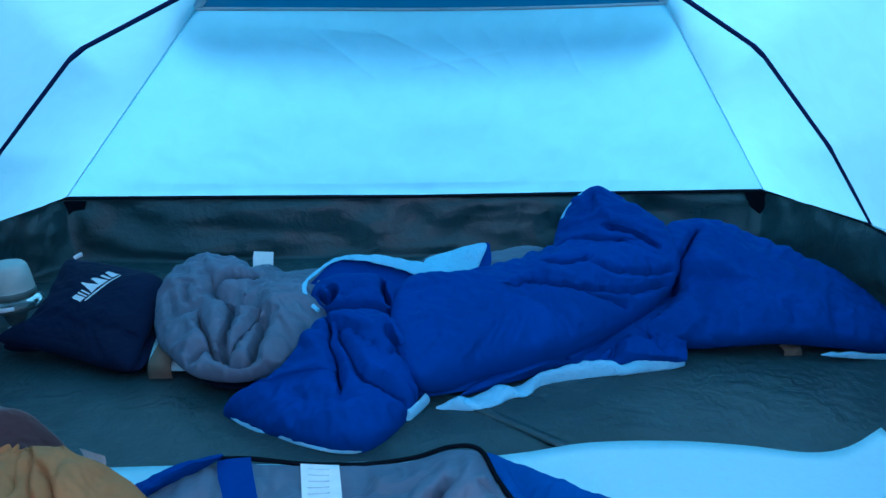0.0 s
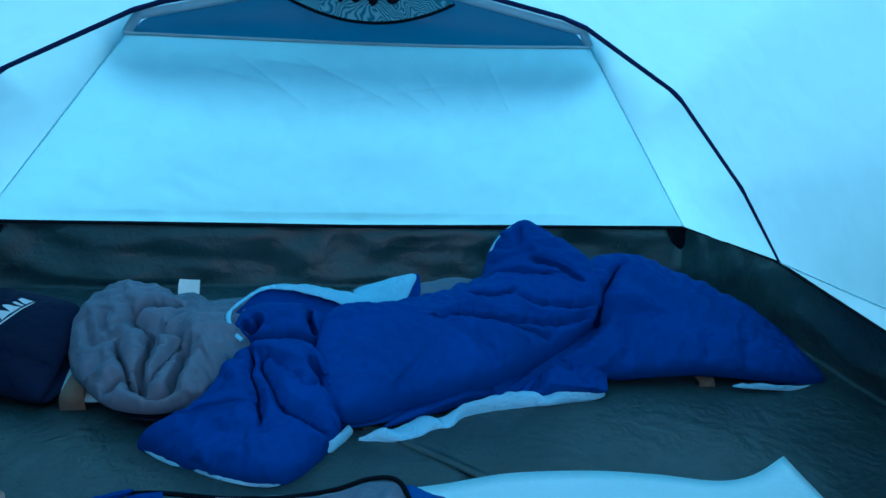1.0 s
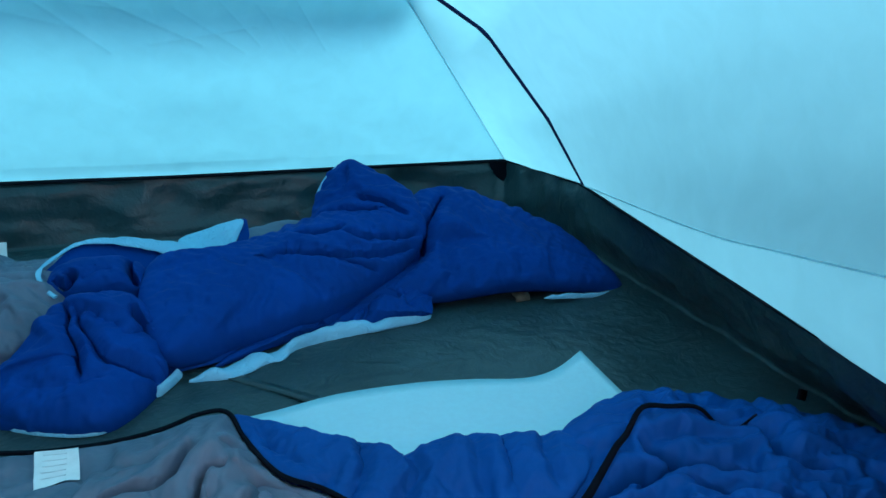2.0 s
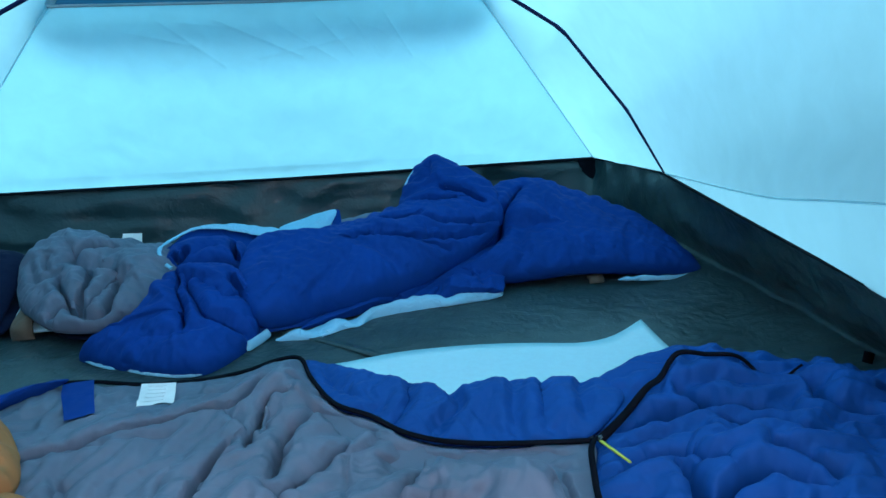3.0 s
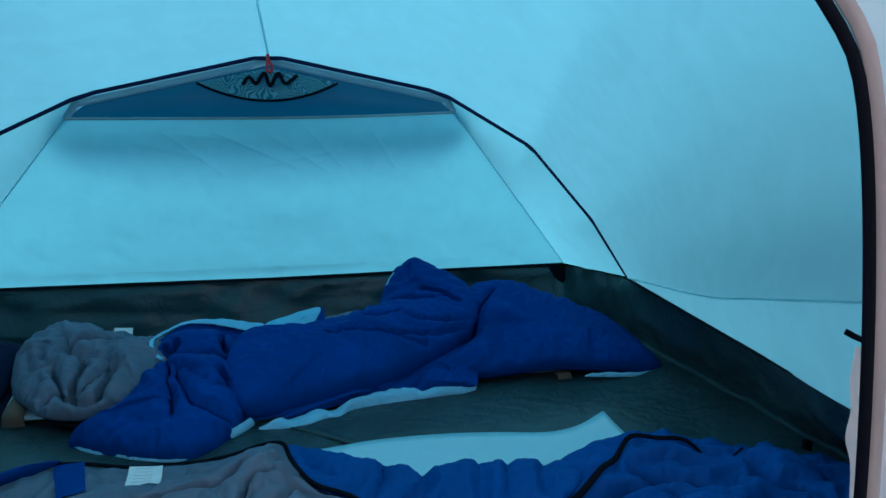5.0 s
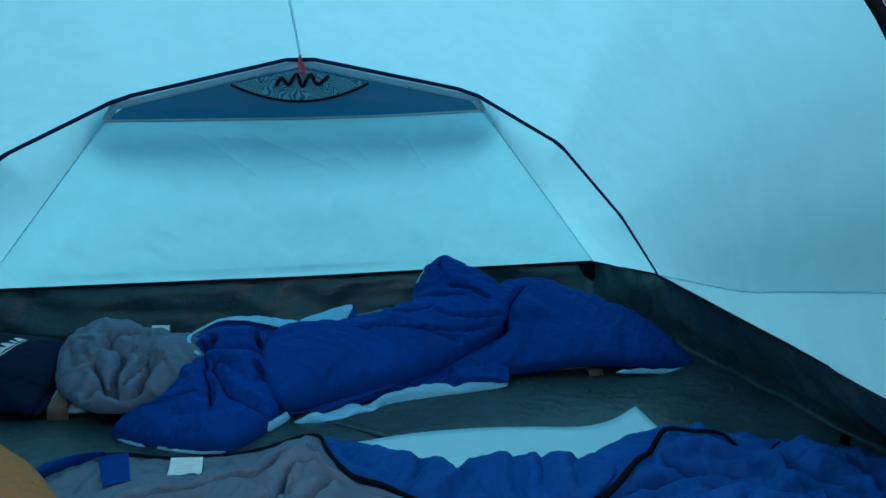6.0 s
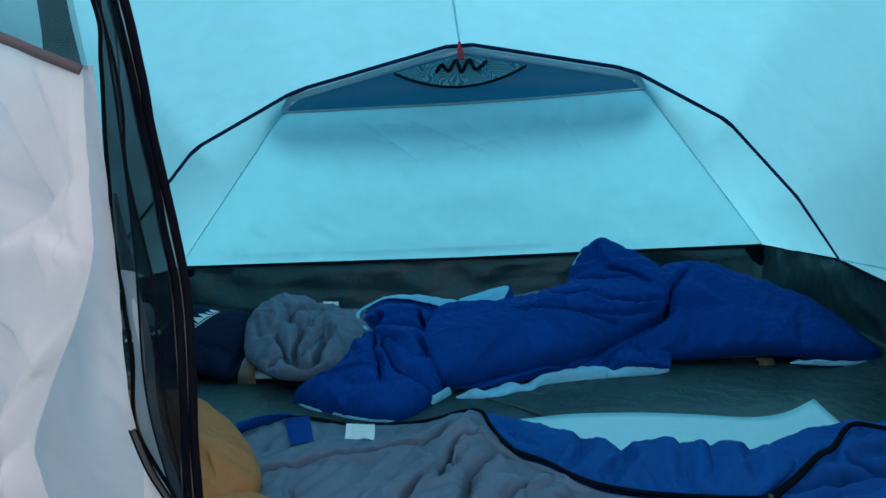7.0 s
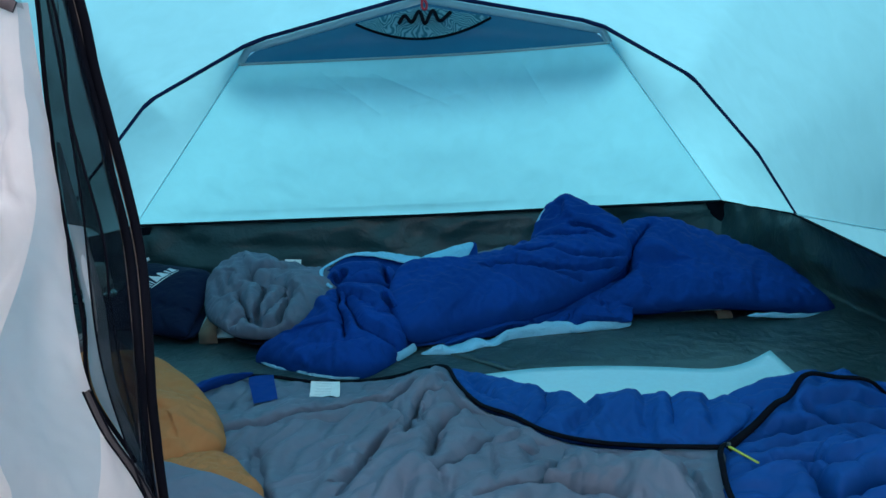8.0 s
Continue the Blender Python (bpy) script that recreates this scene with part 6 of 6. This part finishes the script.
def foam():
    top = spline(MAT_EDGE, 90)
    rows = []
    for t in np.linspace(0, 1, 24):
        row = top.copy()
        row[:, 1] = top[:, 1] * (1 - t) + 0.86 * t
        row[:, 0] = top[:, 0] + 0.03 * t
        row[:, 2] = 0.015 + (top[:, 2] - 0.015) * (1 - t) ** 3
        rows.append(row)
    up = np.concatenate(rows)
    down = up - np.array([0, 0, 0.008])
    n = len(up)
    f = grid_faces(24, 90)
    faces = f + [tuple(n + i for i in reversed(q)) for q in f]
    loop = list(range(90)) + [k * 90 + 89 for k in range(1, 24)] + [23 * 90 + k for k in range(88, -1, -1)] + [k * 90 for k in range(22, 0, -1)]
    faces += [(a, n + a, n + b, b) for a, b in zip(loop, loop[1:] + loop[:1])]
    return np.vstack([up, down]), faces


part("foam_sheet", foam(), M_FOAM, front_mat)

front = thing("sleeping_bag", "opened blue sleeping bag with grey lining and black zips", "sleeping bag", "sleeping bags")
lining = cushion([(-0.46, 1.40, 0.045), (-0.36, 1.484, 0.046), (-0.301, 1.496, 0.036), (-0.222, 1.508, 0.016), (-0.158, 1.504, 0.016), (-0.10, 1.502, 0.018), (-0.03, 1.506, 0.024), (0.03, 1.516, 0.034), (0.075, 1.490, 0.045), (0.099, 1.400, 0.042), (0.14, 1.298, 0.040), (0.197, 1.246, 0.038), (0.251, 1.182, 0.036), (0.32, 1.145, 0.034), (0.411, 1.122, 0.036), (0.515, 1.104, 0.044), (0.474, 0.986, 0.055), (0.449, 0.888, 0.060), (0.44, 0.74, 0.05), (0.2, 0.70, 0.04), (-0.2, 0.70, 0.04), (-0.42, 0.76, 0.04), (-0.52, 1.0, 0.04), (-0.53, 1.25, 0.042)],
     0.016, 0.012, 111, pinches=[(line, depth, 0.75 * a, 0.75 * b, *lip) for line, depth, a, b, *lip in LINING_FOLDS],
     humps=[(0.165, 1.215, -0.020, 0.05), (0.25, 1.125, -0.022, 0.05), (0.35, 1.080, -0.024, 0.05), (0.44, 1.060, -0.020, 0.045), (-0.18, 1.44, -0.022, 0.07), (0.03, 1.45, -0.002, 0.06), (0.06, 1.34, 0.012, 0.05), (0.02, 1.02, 0.030, 0.07), (0.13, 0.92, 0.035, 0.08), (0.29, 1.03, 0.022, 0.06), (0.38, 0.98, 0.030, 0.07), (-0.10, 0.95, 0.02, 0.08)],
     up=(0, 0, 1), along=(0.45, 1, 0), scale=5.5, wrinkle=0.004, around=680, rings=240, least=0.018, puff=0.55, stretch=3.5, fine=0.0004, cell=0.010, crush=0.40, facets=0.005, strokes=18, stroke=(0.11, 0.011, 0.004), spare=(0.0095, (0.015, 0.10), 360, 0.002))
part("grey_lining", lining, M_GREY, front, "crumpled grey lining")
part("padded_edge", cushion([(0.080, 1.485, 0.042), (0.095, 1.480, 0.042), (0.143, 1.400, 0.030), (0.187, 1.408, 0.030), (0.240, 1.388, 0.030), (0.273, 1.360, 0.030), (0.322, 1.318, 0.028), (0.386, 1.308, 0.022), (0.440, 1.318, 0.028), (0.488, 1.316, 0.032), (0.564, 1.275, 0.044), (0.605, 1.245, 0.062), (0.590, 1.165, 0.072), (0.545, 1.122, 0.060), (0.500, 1.110, 0.046), (0.411, 1.130, 0.036), (0.32, 1.152, 0.036), (0.251, 1.190, 0.038), (0.198, 1.254, 0.040), (0.14, 1.306, 0.042), (0.099, 1.408, 0.044)],
     0.029, 0.02, 121, pinches=[(line, 0.62 * depth, 1.2 * a, 0.8 * b, *lip) for line, depth, a, b, *lip in EDGE_FOLDS],
     up=(0, -0.25, 1), along=(0.3, 1, 0), scale=11, wrinkle=0.004, cell=0.0055, crush=0.25, around=620, rings=120, pucker=0.003, puff=0.42, spare=(0.008, (0.03, 0.10), 300, 0.002)), M_BLUE2, front)
side = cushion([(0.516, 1.083, 0.050), (0.545, 1.170, 0.050), (0.580, 1.250, 0.060), (0.640, 1.285, 0.072), (0.720, 1.308, 0.078), (0.800, 1.303, 0.078), (0.900, 1.280, 0.072), (0.960, 1.240, 0.072), (1.010, 1.215, 0.068), (1.090, 1.140, 0.045), (1.110, 0.95, 0.045), (1.05, 0.74, 0.045), (0.75, 0.70, 0.05), (0.50, 0.72, 0.055), (0.452, 0.888, 0.066), (0.478, 0.986, 0.062)],
     0.045, 0.04, 131, pinches=SIDE_BLUE_FOLDS,
     humps=[(0.72, 0.95, 0.02, 0.08), (0.95, 1.10, 0.012, 0.07), (0.78, 1.20, 0.012, 0.07)], up=(0, 0, 1), along=(1, 0.5, 0), scale=6.5, wrinkle=0.005, around=640, rings=180, puff=0.38, sink=0.02, stretch=3, cell=0.0095, crush=0.75, spare=(0.010, (0.08, 0.16), 360, 0.0015))
part("padded_side", side, M_BLUE2, front)
part("lining_fold", cushion([(-0.50, 1.03, 0.100), (-0.38, 1.02, 0.104), (-0.295, 1.005, 0.096), (-0.235, 0.995, 0.082), (-0.185, 0.98, 0.062), (-0.17, 0.95, 0.050), (-0.2, 0.78, 0.045), (-0.45, 0.76, 0.05), (-0.55, 0.9, 0.06)], 0.030, 0.03, 141, up=(0, 0, 1), wrinkle=0.003, cell=0.009, crush=0.3), M_GREY, front, "folded-back grey lining")
lining_top = np.asarray(lining[0])[:240 * 680]
ZIP_A = [(-0.36, 1.489, 0.052), (-0.301, 1.501, 0.042), (-0.222, 1.512, 0.022), (-0.158, 1.509, 0.020), (-0.10, 1.507, 0.022), (-0.03, 1.511, 0.029), (0.03, 1.521, 0.041), (0.076, 1.493, 0.052), (0.099, 1.406, 0.050), (0.14, 1.303, 0.048), (0.198, 1.250, 0.046), (0.251, 1.186, 0.044), (0.321, 1.148, 0.042), (0.411, 1.122, 0.044), (0.514, 1.086, 0.056)]
part("zip", ribbon(ZIP_A, 0.007, (0, -0.5, 1), 0.004, 140), M_BLACK, front, "black zip")
side_top = np.asarray(side[0])[:180 * 640]
part("zip", ribbon(on_surface([(0.519, 1.085), (0.545, 1.097), (0.578, 1.122), (0.622, 1.152), (0.655, 1.174), (0.690, 1.190), (0.740, 1.190), (0.79, 1.178), (0.84, 1.160), (0.88, 1.145)], side_top, 0.010), np.linspace(0.013, 0.003, 60), (-0.3, -0.6, 1), 0.003, 60), M_BLACK, front, "black zip")
part("zip", ribbon([(0.515, 1.082, 0.064), (0.497, 1.05, 0.074), (0.484, 1.02, 0.080), (0.470, 0.975, 0.084), (0.455, 0.92, 0.086), (0.446, 0.86, 0.086), (0.44, 0.76, 0.07)], 0.008, (-0.6, -0.2, 1), 0.003), M_BLACK, front, "black zip")
pull = np.array(on_surface([(0.515, 1.066), (0.516, 1.045), (0.517, 1.02), (0.518, 0.998), (0.519, 0.976)], side_top, 0.0))
pull_z = np.polyval(np.polyfit(pull[:, 1], pull[:, 2], 1), pull[:, 1])
pull[:, 2] = pull_z + 0.8 * max(0.0, float((pull[:, 2] - pull_z).max())) + 0.003
part("zip_pull", ribbon(pull, np.linspace(0.005, 0.003, 30), (0, -0.4, 1), 0.002, 30), M_YELLOW, front, "yellow zip pull")
part("slider", ribbon([(0.513, 1.082, 0.062), (0.519, 1.072, 0.068)], 0.006, (0, -0.3, 1), 0.004, 6), M_COLLAR, front)
part("outer_edge", cushion([(-0.520, 1.340, 0.040), (-0.470, 1.405, 0.050), (-0.410, 1.462, 0.056), (-0.352, 1.496, 0.054), (-0.345, 1.486, 0.058), (-0.375, 1.455, 0.062), (-0.425, 1.405, 0.060), (-0.480, 1.330, 0.050)], 0.014, 0.012, 171, up=(0, -0.4, 1), wrinkle=0.003, around=200, rings=40, spare=(0.006, (0.05, 0.08), 160, 0.003)), M_BLUE, front, "blue outer edge")
part("fabric_tab", ribbon([(1.075, 1.235, 0.050), (1.082, 1.240, 0.068)], 0.020, (0, -1, 0.2), 0.003, 6), M_BLACK, front, "black tab")
def patch_on(left, right, cloud, lift, flatness=0.85):
    """A small stiff strip of cloth lying on a crumpled one."""
    v, f = ruled(left, right, 20, 10)
    low = np.array(on_surface([(x, y) for x, y, _ in v], cloud, 0.0))
    plane = np.c_[low[:, :2], np.ones(len(low))]
    level = plane @ np.linalg.lstsq(plane, low[:, 2], rcond=None)[0]
    z = level * flatness + low[:, 2] * (1 - flatness)
    low[:, 2] = np.maximum(z + np.percentile(low[:, 2] - z, 80), low[:, 2]) + lift
    return low, f


part("blue_tab", patch_on([(-0.352, 1.488, 0.0), (-0.338, 1.44, 0.0), (-0.318, 1.39, 0.0), (-0.298, 1.337, 0.0)], [(-0.300, 1.496, 0.0), (-0.286, 1.45, 0.0), (-0.270, 1.40, 0.0), (-0.253, 1.348, 0.0)], lining_top, 0.003), M_BLUE, front, "blue fastening tab")
tag_v, tag_f = patch_on([(-0.222, 1.506, 0.0), (-0.212, 1.45, 0.0), (-0.200, 1.382, 0.0)], [(-0.158, 1.502, 0.0), (-0.151, 1.46, 0.0), (-0.143, 1.405, 0.0)], lining_top, 0.003)
label_tag = part("care_tag", (tag_v, tag_f), M_TAG, front, "white printed care tag")
for k in range(5):
    pts = on_surface([(-0.206 + 0.002 * k, 1.490 - 0.018 * k), (-0.188, 1.488 - 0.017 * k), (-0.172 + 0.002 * k, 1.487 - 0.016 * k)], tag_v, 0.0008)
    part("printed_line", ribbon(pts, 0.0016, (0, 0, 1), 0.0005, 8), M_FAINT, label_tag)

# ---- stuff sack and fleece ----
sack = thing("stuff_sack", "mustard nylon stuff sack with gathered neck, half empty", "stuff sack")
part("sack_body", cushion([(-0.68, 1.20, 0.10), (-0.63, 1.34, 0.135), (-0.57, 1.39, 0.140), (-0.50, 1.375, 0.130), (-0.43, 1.365, 0.090), (-0.360, 1.295, 0.055), (-0.300, 1.17, 0.050), (-0.325, 1.10, 0.055), (-0.43, 1.02, 0.060), (-0.60, 1.02, 0.06)],
     0.060, 0.06, 151, creases=[([(-0.52, 1.36), (-0.48, 1.25), (-0.40, 1.18)], 0.008, 0.012)] + [([(-0.60 + 0.05 * math.cos(2.4 * k), 1.345 + 0.012 * math.sin(1.7 * k)), (-0.60 + 0.085 * math.cos(2.4 * k), 1.31 - 0.02 * (k % 2)), (-0.59 + 0.12 * math.cos(2.4 * k + 0.3), 1.26 + 0.03 * math.sin(2.1 * k))], 0.010, 0.006) for k in range(7)],
     up=(0.1, -0.2, 1), along=(0.6, -1, 0), scale=7, wrinkle=0.005, cell=0.0045, crush=0.25, strokes=4, stroke=(0.06, 0.006, 0.005), pucker=0.004, rings=110, around=420, spare=(0.012, (0.02, 0.07), 300, 0.002)), M_ORANGE, sack)
part("sack_end", cushion([(-0.335, 1.125, 0.050), (-0.285, 1.140, 0.042), (-0.240, 1.09, 0.038), (-0.195, 1.025, 0.040), (-0.210, 0.97, 0.045), (-0.32, 0.96, 0.05), (-0.44, 1.0, 0.06), (-0.42, 1.05, 0.060)],
     0.040, 0.03, 157, up=(0.1, -0.2, 1), along=(0.6, -1, 0), scale=9, wrinkle=0.005, cell=0.004, crush=0.6, pucker=0.005), M_ORANGE, sack)


def ruffle(low, high, pleats, depth):
    """A gathered edge of thin cloth: close pleats along a drawn cord."""
    def shape(u, v, p):
        wave = np.sin(u * pleats * 2 * np.pi + 2.2 * value_noise(p * 30, 7))
        p[:, 1] -= depth * wave * (0.4 + 0.6 * v)
        p[:, 2] += 0.5 * depth * np.cos(u * pleats * 2 * np.pi + 1.0) * v
        return p
    return ruled(low, high, 240, 10, shape)


neck = part("gathered_neck", ruffle([(-0.690, 1.335, 0.128), (-0.640, 1.340, 0.146), (-0.590, 1.345, 0.148), (-0.540, 1.338, 0.134), (-0.505, 1.330, 0.112)], [(-0.688, 1.352, 0.138), (-0.642, 1.362, 0.160), (-0.588, 1.368, 0.163), (-0.536, 1.358, 0.146), (-0.500, 1.345, 0.118)], 13, 0.0040), M_ORANGE, sack, "gathered mustard neck")
thicken(neck, 0.002)
fleece = thing("fleece_jacket", "dark maroon fleece folded behind the stuff sack", "fleece")
part("folded_fleece", cushion([(-0.86, 1.40, 0.08), (-0.74, 1.52, 0.14), (-0.66, 1.475, 0.160), (-0.61, 1.465, 0.148), (-0.54, 1.43, 0.098), (-0.50, 1.38, 0.07), (-0.55, 1.25, 0.06), (-0.75, 1.22, 0.07)], 0.035, 0.08, 161, up=(0, -0.1, 1), wrinkle=0.006), M_BROWN, fleece)
part("sewn_tag", ruled([(-0.542, 1.440, 0.070), (-0.538, 1.444, 0.092), (-0.541, 1.442, 0.110)], [(-0.510, 1.436, 0.062), (-0.504, 1.440, 0.083), (-0.503, 1.438, 0.098)], 10, 8), M_TAG, fleece, "white tag")
